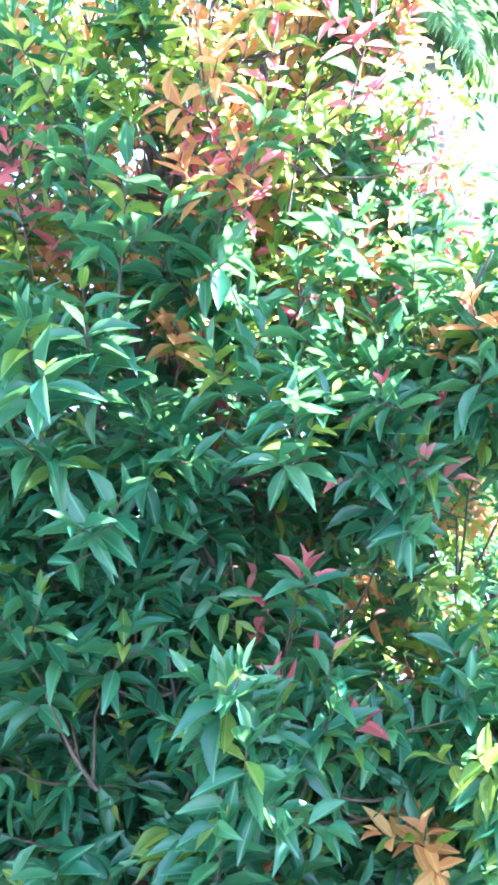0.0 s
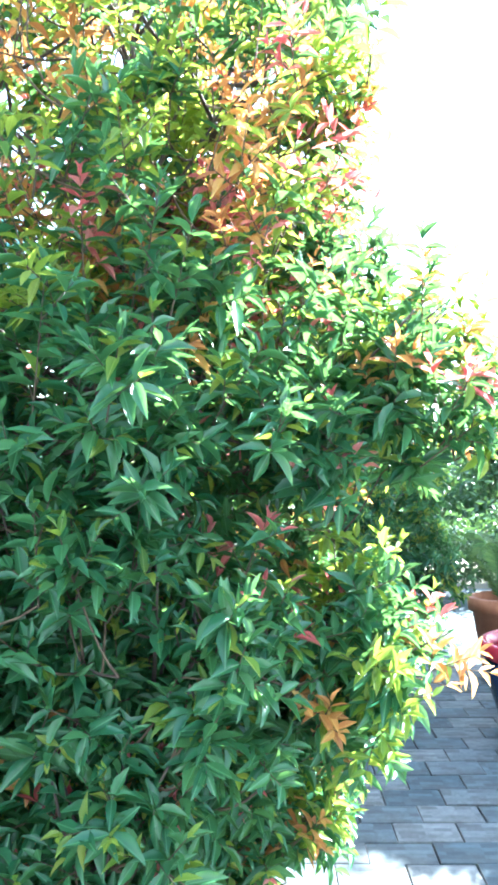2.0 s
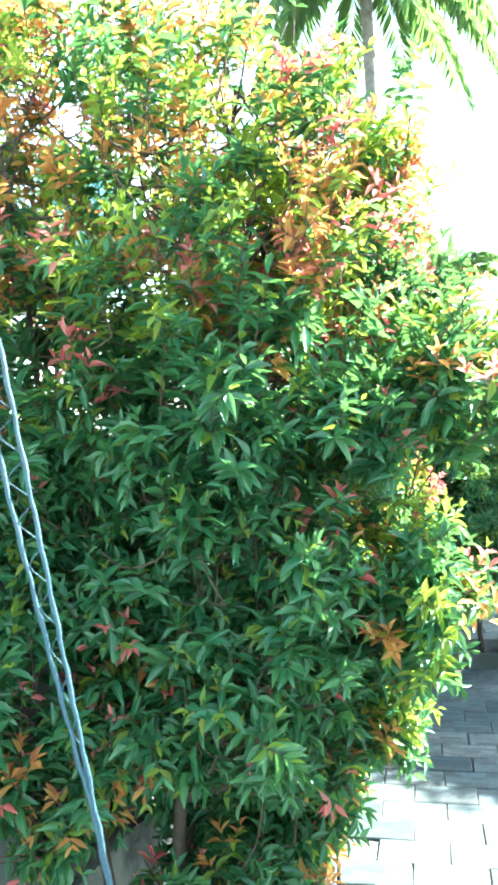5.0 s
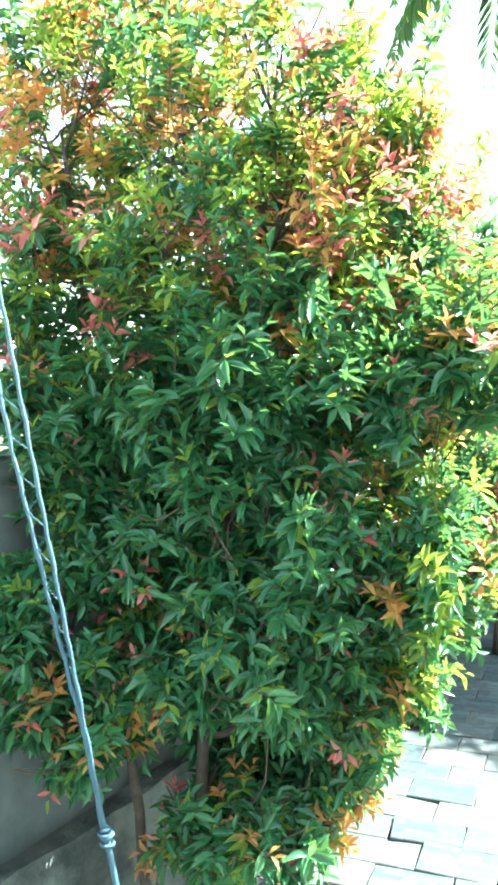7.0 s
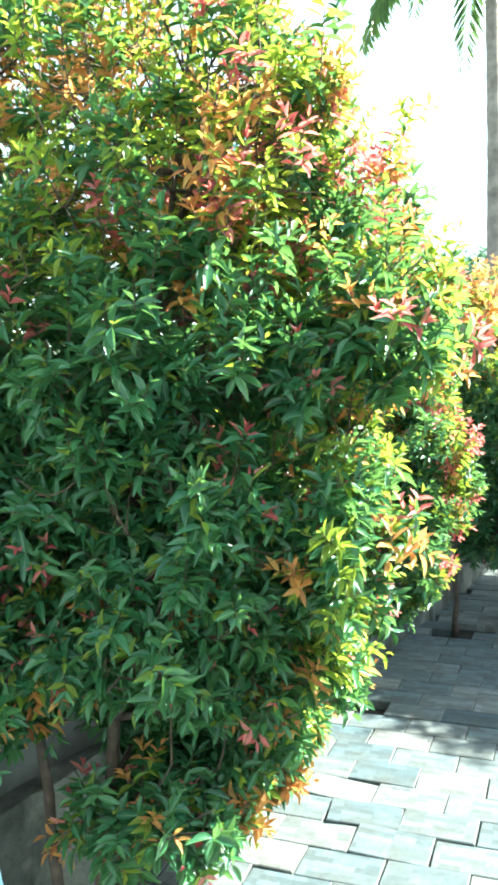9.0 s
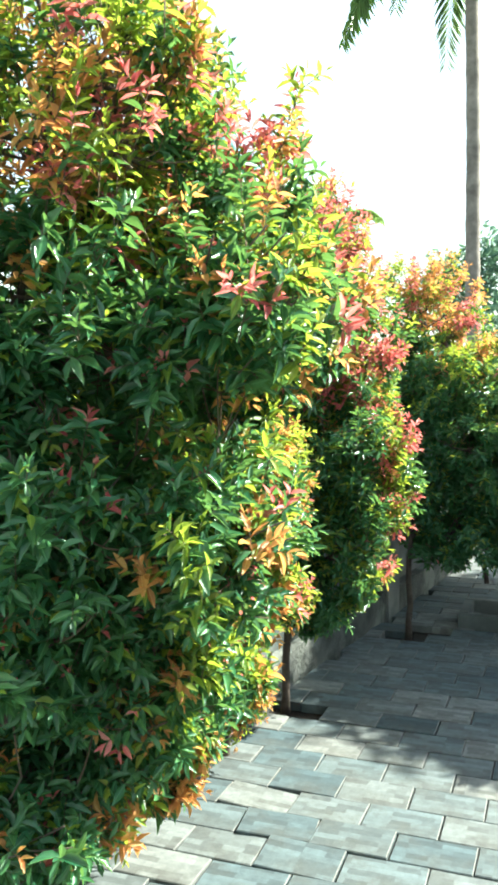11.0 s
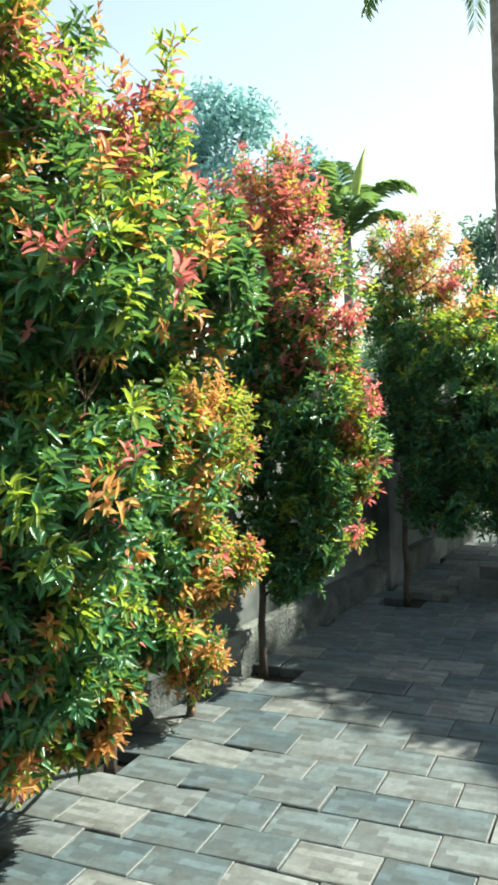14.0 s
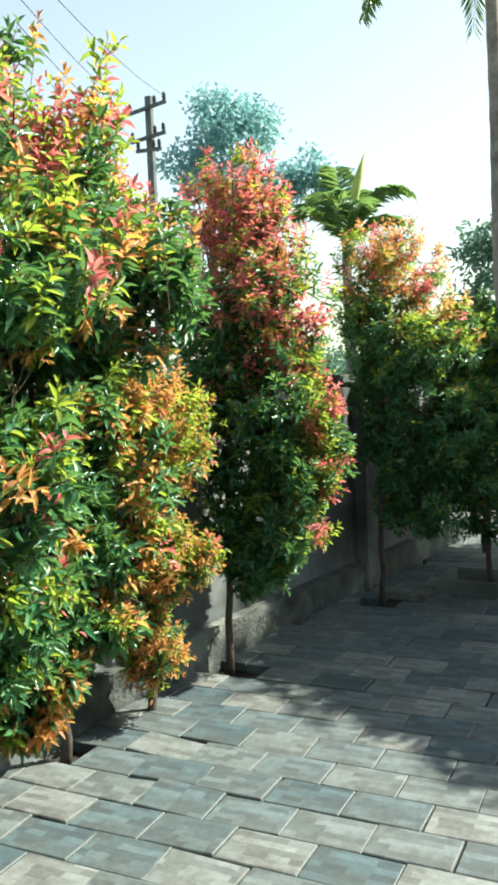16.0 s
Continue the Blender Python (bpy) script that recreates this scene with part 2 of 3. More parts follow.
        f += [(a, a + 1, b + 1, b), (a + 1, a + 2, b + 2, b + 1)]
    a, tip = 3 * (len(LEAF_T) - 2), 3 * (len(LEAF_T) - 1)
    f += [(a, a + 1, tip, tip), (a + 1, a + 2, tip, tip)]
    return np.array(v), f


TEMPLATES = [leaf_template(d, q) for d, q in ((0.05, 0.3), (0.15, 0.45), (-0.04, 0.22), (0.24, 0.35))]


def clean(f):
    return f[:3] if f[2] == f[3] else f


def leaf_mass(name, leaves, mats, parent, label="", kind="stuff"):
    """Joined leaves. Each: (place, along, up, length, width, class, template)."""
    vs, ls, starts, index, maps, count, loops = [], [], [], [], [], 0, 0
    for k, (tv, tf) in enumerate(TEMPLATES):
        mine = [l for l in leaves if l[6] == k]
        if not mine:
            continue
        p, d, n = (np.array([l[i] for l in mine]) for i in range(3))
        length, width = (np.array([l[i] for l in mine])[:, None, None] for i in (3, 4))
        v = p[:, None] + tv[None, :, 0:1] * length * d[:, None] + tv[None, :, 1:2] * width * np.cross(n, d)[:, None] + tv[None, :, 2:3] * length * n[:, None]
        flat = np.array([i for f in tf for i in clean(f)])
        sizes = np.array([len(clean(f)) for f in tf])
        first = np.concatenate(([0], np.cumsum(sizes)[:-1]))
        many = np.arange(len(mine))[:, None]
        vs.append(v.reshape(-1, 3))
        maps.append(np.tile(tv[flat][:, :2] + (0, 0.5), (len(mine), 1)))
        ls.append((flat[None] + many * len(tv) + count).ravel())
        starts.append((first[None] + many * len(flat) + loops).ravel())
        index.append(np.repeat([l[5] for l in mine], len(tf)))
        count += len(mine) * len(tv)
        loops += len(mine) * len(flat)
    vs, ls, starts, index, maps = (np.concatenate(q) for q in (vs, ls, starts, index, maps))
    me = bpy.data.meshes.new(name)
    me.vertices.add(len(vs))
    me.vertices.foreach_set("co", vs.ravel().astype(np.float32))
    me.loops.add(len(ls))
    me.loops.foreach_set("vertex_index", ls.astype(np.int32))
    me.polygons.add(len(starts))
    me.polygons.foreach_set("loop_start", starts.astype(np.int32))
    for m in mats:
        me.materials.append(m)
    me.polygons.foreach_set("material_index", index.astype(np.int32))
    smooth(me)
    me.update(calc_edges=True)
    me.uv_layers.new(name="leaf").data.foreach_set("uv", maps.ravel().astype(np.float32))
    me.validate()
    ob = new(name, me)
    ob.parent = parent
    return tagged(ob, label, kind=kind)


LEAF_MESHES = {}


def leaf_object(leaf, parent, mats):
    """One leaf as an object of its own, on a shared mesh."""
    p, d, n, length, width, cls, k = leaf
    if (cls, k) not in LEAF_MESHES:
        tv, tf = TEMPLATES[k]
        me = bpy.data.meshes.new("leaf")
        me.from_pydata([tuple(v) for v in tv], [], [clean(f) for f in tf])
        me.materials.append(mats[cls])
        smooth(me)
        flat = np.array([i for f in tf for i in clean(f)])
        me.uv_layers.new(name="leaf").data.foreach_set("uv", (tv[flat][:, :2] + (0, 0.5)).ravel().astype(np.float32))
        LEAF_MESHES[cls, k] = me
    ob = new("leaf", LEAF_MESHES[cls, k])
    s = np.cross(n, d)
    m = Matrix(((d[0] * length, s[0] * width, n[0] * length, p[0]), (d[1] * length, s[1] * width, n[1] * length, p[1]), (d[2] * length, s[2] * width, n[2] * length, p[2]), (0, 0, 0, 1)))
    ob.parent = parent
    ob.matrix_basis = m
    return ob


def twig_mass(name, lines, mat, parent):
    """Many thin three-sided twigs joined into one mesh."""
    verts, faces, first = [], [], 0
    for n in sorted({len(p) for p, _ in lines}):
        p = np.array([[tuple(q) for q in pts] for pts, _ in lines if len(pts) == n])
        r = np.array([radii for pts, radii in lines if len(pts) == n])[:, :, None]
        d = p[:, -1] - p[:, 0]
        d /= np.linalg.norm(d, axis=1)[:, None] + 1e-9
        a = np.cross(d, np.array([0.31, 0.9, 0.3]))
        a /= np.linalg.norm(a, axis=1)[:, None] + 1e-9
        b = np.cross(d, a)
        rings = [p + r * (a * math.cos(w) + b * math.sin(w))[:, None] for w in (0, 2.094, 4.189)]
        verts.append(np.stack(rings, axis=2).reshape(-1, 3))
        quad = np.array([(i * 3 + k, i * 3 + (k + 1) % 3, i * 3 + 3 + (k + 1) % 3, i * 3 + 3 + k) for i in range(n - 1) for k in range(3)])
        faces.append((quad[None] + (np.arange(len(p)) * n * 3)[:, None, None] + first).reshape(-1, 4))
        first += len(p) * n * 3
    verts, faces = np.concatenate(verts), np.concatenate(faces)
    me = bpy.data.meshes.new(name)
    me.from_pydata(verts.tolist(), [], faces.tolist())
    me.materials.append(mat)
    smooth(me)
    ob = new(name, me)
    ob.parent = parent
    return tagged(ob, kind="stuff")


def unit(v):
    return v / (np.linalg.norm(v) + 1e-9)


def shrub(label, base, lumps, colour, seed, stems=2, singles=0, leaf=0.075, pick=None, gaps=0.1, dense=1.6, full=1.02):
    """A hedge shrub: stems, limbs into each lump of the crown, and leafy sprays over the lumps.
    lumps: world (x, y, z, rx, ry, rz, sprays). colour(world place, rho, rng) gives the class of young and sun-tinted
    leaves and how many pairs of a shoot have it."""
    rng = np.random.default_rng(seed)
    thing = tagged(new("hedge_shrub"), label, "shrub", "shrubs along the wall")
    thing.location = base
    base = np.array(base, dtype=float)
    mid = np.array([l[:3] for l in lumps]) - base
    rad = np.array([l[3:6] for l in lumps]) * full
    crown = mid[np.argsort(-mid[:, 2])]

    # stems and limbs
    nodes, stem_nodes = [], []
    for s in range(stems):
        a = 2 * math.pi * (s + 0.5 * rng.random()) / stems
        foot = np.array([0.03 * math.cos(a), 0.03 * math.sin(a), -0.06]) if stems > 1 else np.array([0, 0, -0.06])
        top = crown[min(s, len(crown) - 1)]
        bow = foot * 0.55 + top * 0.45 + np.array([-0.25 * top[0], -0.25 * top[1], 0.0]) + np.array([0.05 * math.cos(a), 0.05 * math.sin(a), 0])
        pts = [np.array(p) + (rng.normal(0, 0.007, 3) if 0 < i < 15 else 0) for i, p in enumerate(bezier(foot, bow, top, 16))]
        r0 = 0.023 - 0.004 * s
        tubes("trunk", [(pts, [r0 * (1 - 0.75 * i / 15) * (1.3 if i == 0 else 1) for i in range(16)])], BARK, thing, sides=9)
        stem_nodes += pts[2:14]
        nodes += pts[5:]
    stem_nodes = np.array(stem_nodes)
    for c, r in zip(mid, rad):
        cost = ((stem_nodes - c) ** 2).sum(1) + 1.5 * np.maximum(stem_nodes[:, 2] - c[2] + 0.18, 0)
        start = stem_nodes[np.argmin(cost)]
        lp = bezier(start, (start + c) / 2 - np.array([0, 0, 0.08]), c, 8)
        tubes("limb", [(lp, [0.0105 * (1 - 0.55 * j / 7) for j in range(8)])], BARK, thing, sides=7)
        nodes += [np.array(p) for p in lp[3:]]
        for k in range(8):
            v = unit(rng.normal(0, 1, 3) + np.array([0, 0, 0.35]))
            fork = np.array(lp[4 + k % 4])
            tip = c + v * r * (0.7 + 0.2 * rng.random())
            lq = bezier(fork, (fork + tip) / 2 - np.array([0, 0, 0.04]), tip, 6)
            tubes("limb", [(lq, [0.0055 * (1 - 0.62 * j / 5) for j in range(6)])], BARK, thing, sides=5)
            nodes += [np.array(p) for p in lq[2:]]
    nodes = np.array(nodes)

    # sprays
    leaves, twigs = [], []
    for n, (c0, r) in enumerate(zip(mid, rad)):
        made, tries = 0, 0
        wanted = int(lumps[n][6] * dense)
        while made < wanted and tries < wanted * 6:
            tries += 1
            v = unit(rng.normal(0, 1, 3))
            rho = 1.06 - 0.62 * rng.random() ** 1.7
            tip = c0 + v * r * rho * (1 + 0.2 * noise.noise(Vector(v * 2.2) + Vector((seed, n, 0))))
            # hollow inside, with holes where the twigs are bare
            inner = (((tip - mid) / rad) ** 2).sum(1)
            inner[n] = 1.0
            whip = v[2] > 0.05 and tip[2] > 1.85 and rho > 0.78 and rng.random() < 0.5
            if inner.min() < 0.45 and rng.random() < 0.85:
                continue
            world_tip = tip + base
            if noise.noise(Vector(world_tip) * 4.6 + Vector((seed, 0, 0))) < -0.32 + gaps and rng.random() < 0.9:
                continue
            gap = wall_gap(world_tip[0], world_tip[1]) - 0.06
            if world_tip[2] < 1.66 and gap < 0:
                tip = tip - np.array([WALL_N.x, WALL_N.y, 0]) * gap * (1 + rng.random())
            if world_tip[2] < 0.1:
                continue
            made += 1
            out = unit(v / r)
            rise = 0.45 + 0.5 * min(max((tip[2] - 1.2) / 1.2, 0), 1)
            d = unit(out * 0.85 + np.array([0, 0, rise]) + rng.normal(0, 0.22, 3))
            reach = 0.13 + 0.07 * rng.random()
            if whip:
                # a long upright shoot that stands out of the crown
                d = unit(out * 0.4 + np.array([0, 0, 1.0]) + rng.normal(0, 0.15, 3))
                tip = tip + d * (0.02 + 0.08 * rng.random())
                reach = 0.2 + 0.08 * rng.random()
            root = tip - d * reach
            near = nodes[np.argmin(((nodes - root) ** 2).sum(1) + 0.5 * np.maximum(nodes[:, 2] - root[2], 0))]
            if np.linalg.norm(near - root) < 0.2:
                twigs.append((bezier(near, (near + root) / 2 - np.array([0, 0, 0.03]), root, 5), [0.0034, 0.003, 0.0027, 0.0024, 0.002]))
            twigs.append(([root, root + d * reach * 0.5, tip], [0.002, 0.0016, 0.0009]))
            young, pairs = colour(world_tip, rho, rng)
            fine = 0.86 if world_tip[2] > 2.1 else 1.0
            side = unit(np.cross(d, rng.normal(0, 1, 3)))
            shoots = [(root + d * reach * 0.2, d, reach * 0.8, pairs)]
            for k in range(int(rng.integers(1, 3) if whip else rng.integers(3, 5))):
                w = k * 2.4 + rng.random()
                sd = unit(d * 0.75 + (side * math.cos(w) + np.cross(d, side) * math.sin(w)) * 0.85 + np.array([0, 0, 0.18]) + rng.normal(0, 0.12, 3))
                p = root + d * reach * (0.1 + 0.6 * rng.random())
                length = 0.05 + 0.055 * rng.random()
                shoots.append((p, sd, length, max(pairs - int(rng.integers(0, 2)), 0)))
                twigs.append(([p, p + sd * length * 0.5, p + sd * length], [0.0016, 0.0013, 0.0008]))
            for p0, sd, length, fresh in shoots:
                count = max(int(length / 0.023), 2)
                s1 = unit(np.cross(sd, rng.normal(0, 1, 3) * 0.5 + np.array([0, 0, 1.0])))
                s2 = np.cross(sd, s1)
                for j in range(count + 1):
                    last = count - j
                    p = p0 + sd * length * (0.25 + 0.75 * j / count)
                    cls = (young if rng.random() < 0.88 else 1) if last < fresh and young else (0 if rng.random() > 0.06 else 1)
                    if last == fresh and young > 1 and rng.random() < 0.5:
                        cls = 1
                    size = leaf * fine * (0.75 + 0.4 * rng.random()) * (0.62 if last == 0 else 0.85 if last == 1 else 1.0) * (0.82 if cls else 1.0)
                    spread = 0.4 + 0.2 * rng.random() if last == 0 else 0.95 if last < 2 else 1.25
                    s = s1 if j % 2 == 0 else (s2 * 0.6 + s1 * 0.4)
                    for sign in (1, -1):
                        if rng.random() < 0.08:
                            continue
                        ld = unit(sd * math.cos(spread) + s * sign * math.sin(spread) + np.array([0, 0, -0.16 if last > 1 else 0.04]) + rng.normal(0, 0.17, 3))
                        up = np.array([0, 0, 1.0]) + sd * 0.55 + out * 0.25 + rng.normal(0, 0.3, 3)
                        nn = unit(up - ld * (up @ ld))
                        leaves.append((p, ld, nn, size, size * (0.27 + 0.08 * rng.random()), int(cls), int(rng.integers(0, 4))))
    twig_mass("twigwork", twigs, TWIG, thing)
    order = sorted(range(len(leaves)), key=lambda i: pick(leaves[i][0] + base)) if singles else []
    chosen = set(order[:singles])
    leaf_mass("foliage", [l for i, l in enumerate(leaves) if i not in chosen], LEAF_MASS, thing)
    for i in order[:singles]:
        leaf_object(leaves[i], thing, LEAF_SINGLE)
    return thing


# ---- ground, paving and wall ----
def ground():
    bm = bmesh.new()
    n = 40
    g = [[bm.verts.new((x, y, -0.07 + (0 if abs(x) < 12 and abs(y) < 12 else 0.25 * noise.noise(Vector((x * 0.05, y * 0.05, 0)))))) for x in [s * 1500 * abs(s) ** 2.2 for s in [i / (n / 2) - 1 for i in range(n + 1)]]] for y in [s * 1500 * abs(s) ** 2.2 for s in [i / (n / 2) - 1 for i in range(n + 1)]]]
    for j in range(n):
        for i in range(n):
            bm.faces.new((g[j][i], g[j][i + 1], g[j + 1][i + 1], g[j + 1][i]))
    ob = part("ground", bm, EARTH)
    return tagged(ob, "brown earth with thin grass around the paving", "ground", kind="structure")


ground()
WALL_DIR, WALL_N = Vector((0.1386, 0.9903, 0)), Vector((0.9903, -0.1386, 0))
WALL_P = Vector((-0.69, 2.3, 0))


def wall_matrix():
    return Matrix(((WALL_DIR.x, WALL_N.x, 0, WALL_P.x), (WALL_DIR.y, WALL_N.y, 0, WALL_P.y), (0, 0, 1, 0), (0, 0, 0, 1)))


def garden_wall():
    w = tagged(new("wall_west"), "grey cement-plastered garden wall, stained and mossy at its foot", "wall", kind="structure")
    w.matrix_world = wall_matrix()
    # the face lies at local y = 0, the wall runs along local x
    bm = bmesh.new()
    v = box(bm, -9, 7.5, -0.2, -0.05, -0.1, 1.55)
    bmesh.ops.subdivide_edges(bm, edges=bm.edges[:], cuts=6, use_grid_fill=True)
    for q in bm.verts:
        q.co.y += 0.006 * noise.noise(q.co * 1.3)
    part("wall_face", bm, PLASTER, w, shade=False)
    bm = bmesh.new()
    box(bm, -9, 7.5, -0.23, -0.02, 1.552, 1.62)
    bmesh.ops.bevel(bm, geom=bm.edges[:], offset=0.012, segments=2, affect="EDGES")
    part("coping", bm, PLASTER, w, "weathered cement coping", shade=False)
    for x0, x1, top in ((-9, -0.76, 0.46), (-0.44, 2.9, 0.2), (3.2, 7.5, 0.2)):
        bm = bmesh.new()
        box(bm, x0, x1, -0.048, 0.035, -0.1, top)
        bmesh.ops.subdivide_edges(bm, edges=[e for e in bm.edges if abs(e.verts[0].co.x - e.verts[1].co.x) > 0.5], cuts=80)
        bmesh.ops.subdivide_edges(bm, edges=[e for e in bm.edges if abs(e.verts[0].co.z - e.verts[1].co.z) > 0.1], cuts=5)
        for q in bm.verts:
            if q.co.y > 0:
                q.co += Vector((0, 0.018 * noise.noise(q.co * 6), 0.03 * noise.noise(q.co * 4) if q.co.z > top - 0.02 else 0))
        part("plinth", bm, MOSSY, w, "mossy dark plinth", shade=False)
    for x in (-4.2, -0.6, 3.05, 6.6):
        bm = bmesh.new()
        box(bm, x - 0.14, x + 0.14, -0.047, 0.045, -0.1, 1.55)
        bmesh.ops.bevel(bm, geom=bm.edges[:], offset=0.01, segments=2, affect="EDGES")
        part("pilaster", bm, PLASTER, w, shade=False)
    return w


garden_wall()

TILE_X, TILE_Y = 0.30, 0.20
ORIGIN = (0.3997, 2.0604)
PITS = [(-0.84, -0.44, 1.8, 2.05), (-0.5, -0.2, 3.04, 3.3), (-0.15, 0.2, 4.7, 5.05), (0.28, 0.84, 5.1, 5.66), (-1.3, -0.62, -1.2, 1.3)]


def wall_gap(x, y):
    return (Vector((x, y, 0)) - WALL_P).dot(WALL_N)


def slab_mesh(name, mat):
    bm = bmesh.new()
    box(bm, -TILE_X / 2 + 0.0025, TILE_X / 2 - 0.0025, -TILE_Y / 2 + 0.0025, TILE_Y / 2 - 0.0025, -0.05, 0.0)
    top = [e for e in bm.edges if all(v.co.z > -0.01 for v in e.verts)]
    bmesh.ops.bevel(bm, geom=top, offset=0.0035, segments=1, affect="EDGES")
    bm.normal_update()
    # bevels along the short sides take the paler edge material
    for f in bm.faces:
        f.material_index = 1 if 0.3 < f.normal.z < 0.9 and abs(f.normal.x) > 0.5 else 0
    me = bpy.data.meshes.new(name)
    bm.normal_update()
    bm.to_mesh(me)
    bm.free()
    me.materials.append(mat)
    me.materials.append(PALE_EDGE)
    return me


def pavement():
    rng = np.random.default_rng(5)
    bm = bmesh.new()
    v = box(bm, -3.0, 8.0, -4.0, 10.0, -0.068, -0.058)
    bed = part("pavement", bm, SOIL, None, shade=False)
    tagged(bed, "grey block paving of pressed concrete tiles, uneven and lifted", "pavement", kind="structure")
    base = slab_mesh("paving_tile", PAVE_SINGLE)
    tv = np.array([v.co[:] for v in base.vertices])
    tf = [tuple(p.vertices) for p in base.polygons]
    ti = [p.material_index for p in base.polygons]
    near, verts, faces = [], [], []
    for j in range(-30, 40):
        for i in range(-14, 26):
            cx = ORIGIN[0] + (i + 0.5 + 0.5 * ((j + 1) % 2)) * TILE_X
            cy = ORIGIN[1] + (j + 0.5) * TILE_Y
            if wall_gap(cx, cy) < -0.05 or any(a < cx < b and c < cy < d for a, b, c, d in PITS):
                continue
            # settled, lifted and slightly turned; worst where roots have pushed near the shrubs
            root = math.exp(-((cx - 0.05) ** 2 + (cy - 1.85) ** 2) / 0.45)
            tip = root * 1.3 if rng.random() < 0.4 else 0.1 * root
            m = pose(cx + rng.normal(0, 0.0015), cy + rng.normal(0, 0.0015) * (1 + 2 * tip), rng.normal(0, 0.0012) + 0.006 * tip * rng.random(),
                     rng.normal(0, 0.3) + rng.normal(0, 2.6) * tip, rng.normal(0, 0.25) + rng.normal(0, 1.8) * tip, rng.normal(0, 0.35) + rng.normal(0, 2.2) * tip)
            if -0.9 < cx < 1.75 and 0.9 < cy < 5.6:
                near.append((cx * 0.3 + cy, m))
            else:
                r = np.array(m.to_3x3())
                faces += [tuple(k + len(verts) * len(tv) for k in f) for f in tf]
                verts.append(tv @ r.T + np.array(m.translation))
    near.sort(key=lambda q: q[0])
    for _, m in near[300:]:
        faces += [tuple(k + len(verts) * len(tv) for k in f) for f in tf]
        verts.append(tv @ np.array(m.to_3x3()).T + np.array(m.translation))
    outer = mesh_part("outer_tiles", np.concatenate(verts), faces, [PAVE_MASS, PALE_EDGE], bed, index=ti * len(verts), shade=False)
    tagged(outer, kind="stuff")
    return bed, base, near[:300]


BED, TILE_MESH, TILES = pavement()


# ---- shrubs ----
def drift(p, seed, size=0.45, amount=0.5):
    """Slow change of colour over a crown, so that no band has a sharp edge."""
    return amount * noise.noise(Vector((p[0] / size + seed, p[1] / size, p[2] / size)))


# Lime at tops and the +x flank partly puts transmitted sunlight into leaf colour.
def colour_front(p, rho, rng):
    h, u = p[2] + drift(p, 3, 0.4, 0.35) + rng.normal(0, 0.1), rng.random()
    if h > 2.3 and p[0] < -0.3:
        return (2, 6) if u < 0.42 else (1, 5) if u < 0.72 else (3, 4) if u < 0.82 else (0, 0)
    if h > 2.08 and p[0] > -0.12:
        return (3, 4) if u < 0.22 else (2, 5) if u < 0.4 else (1, 6) if u < 0.86 else (0, 0)
    if h > 2.35:
        return (1, 6) if u < 0.58 else (2, 5) if u < 0.72 else (3, 3) if u < 0.8 else (0, 0)
    if h > 2.0:
        return (1, 4) if u < 0.4 else (2, 4) if u < 0.5 else (3, 3) if u < 0.6 else (0, 0)
    if p[1] > 0.8 and p[2] < 0.85 and p[0] > -0.2 and u < 0.5:
        return (2, 5)
    if p[0] + 0.3 * (p[1] - 0.8) > (0.12 if p[2] > 1.6 else 0.02):
        return (1, 4) if u < 0.22 else (3, 3) if u < 0.34 else (2, 4) if u < 0.46 else (0, 0)
    if p[2] < 1.25 and p[0] < -0.15 and p[1] < 0.75 and u < 0.28:
        return (3, 2) if u < 0.15 else (2, 3)
    if rho > 0.85 and u < 0.11:
        return (3, 2)
    return (1, 2) if u > 0.93 else (0, 0)


def colour_second(p, rho, rng):
    h, u = p[2] + drift(p, 5, 0.4, 0.4) + rng.normal(0, 0.1), rng.random()
    if h > 2.08:
        return (3, 6) if u < 0.4 else (2, 5) if u < 0.72 else (1, 5) if u < 0.92 else (0, 0)
    if p[2] > 1.66:
        return (3, 2) if u < 0.13 else (2, 3) if u < 0.24 else (0, 0)
    # more young leaves on the sun side, partly painting its brighter light
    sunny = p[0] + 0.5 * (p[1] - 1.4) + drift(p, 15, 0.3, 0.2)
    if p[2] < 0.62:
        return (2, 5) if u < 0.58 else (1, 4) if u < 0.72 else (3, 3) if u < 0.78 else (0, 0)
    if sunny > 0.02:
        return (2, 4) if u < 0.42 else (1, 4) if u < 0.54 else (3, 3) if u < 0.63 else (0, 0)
    return (3, 1) if u < 0.08 else (2, 2) if u < 0.15 else (1, 2) if u > 0.86 else (0, 0)


def colour_gold(p, rho, rng):
    u = rng.random()
    return (2, 6) if u < 0.62 else (1, 6) if u < 0.9 else (3, 3) if u < 0.93 else (0, 0)


def colour_third(p, rho, rng):
    h, u = p[2] + drift(p, 7, 0.4, 0.5) + rng.normal(0, 0.12), rng.random()
    # lime and pink weighted sunward; part of this paints the lit flank
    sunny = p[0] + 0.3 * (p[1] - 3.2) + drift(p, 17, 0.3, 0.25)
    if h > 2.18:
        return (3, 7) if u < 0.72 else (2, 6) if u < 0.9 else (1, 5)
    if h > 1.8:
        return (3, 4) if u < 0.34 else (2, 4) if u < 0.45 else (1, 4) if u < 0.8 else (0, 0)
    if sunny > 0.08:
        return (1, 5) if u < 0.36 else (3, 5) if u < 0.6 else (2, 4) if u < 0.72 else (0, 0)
    return (1, 3) if u > 0.75 else (0, 0)


def colour_fourth(p, rho, rng):
    h, u = p[2] + 0.25 * (p[0] - 0.2) + drift(p, 11, 0.4, 0.4) + rng.normal(0, 0.12), rng.random()
    if h > 2.15:
        return (2, 6) if u < 0.36 else (3, 6) if u < 0.68 else (1, 6) if u < 0.94 else (0, 0)
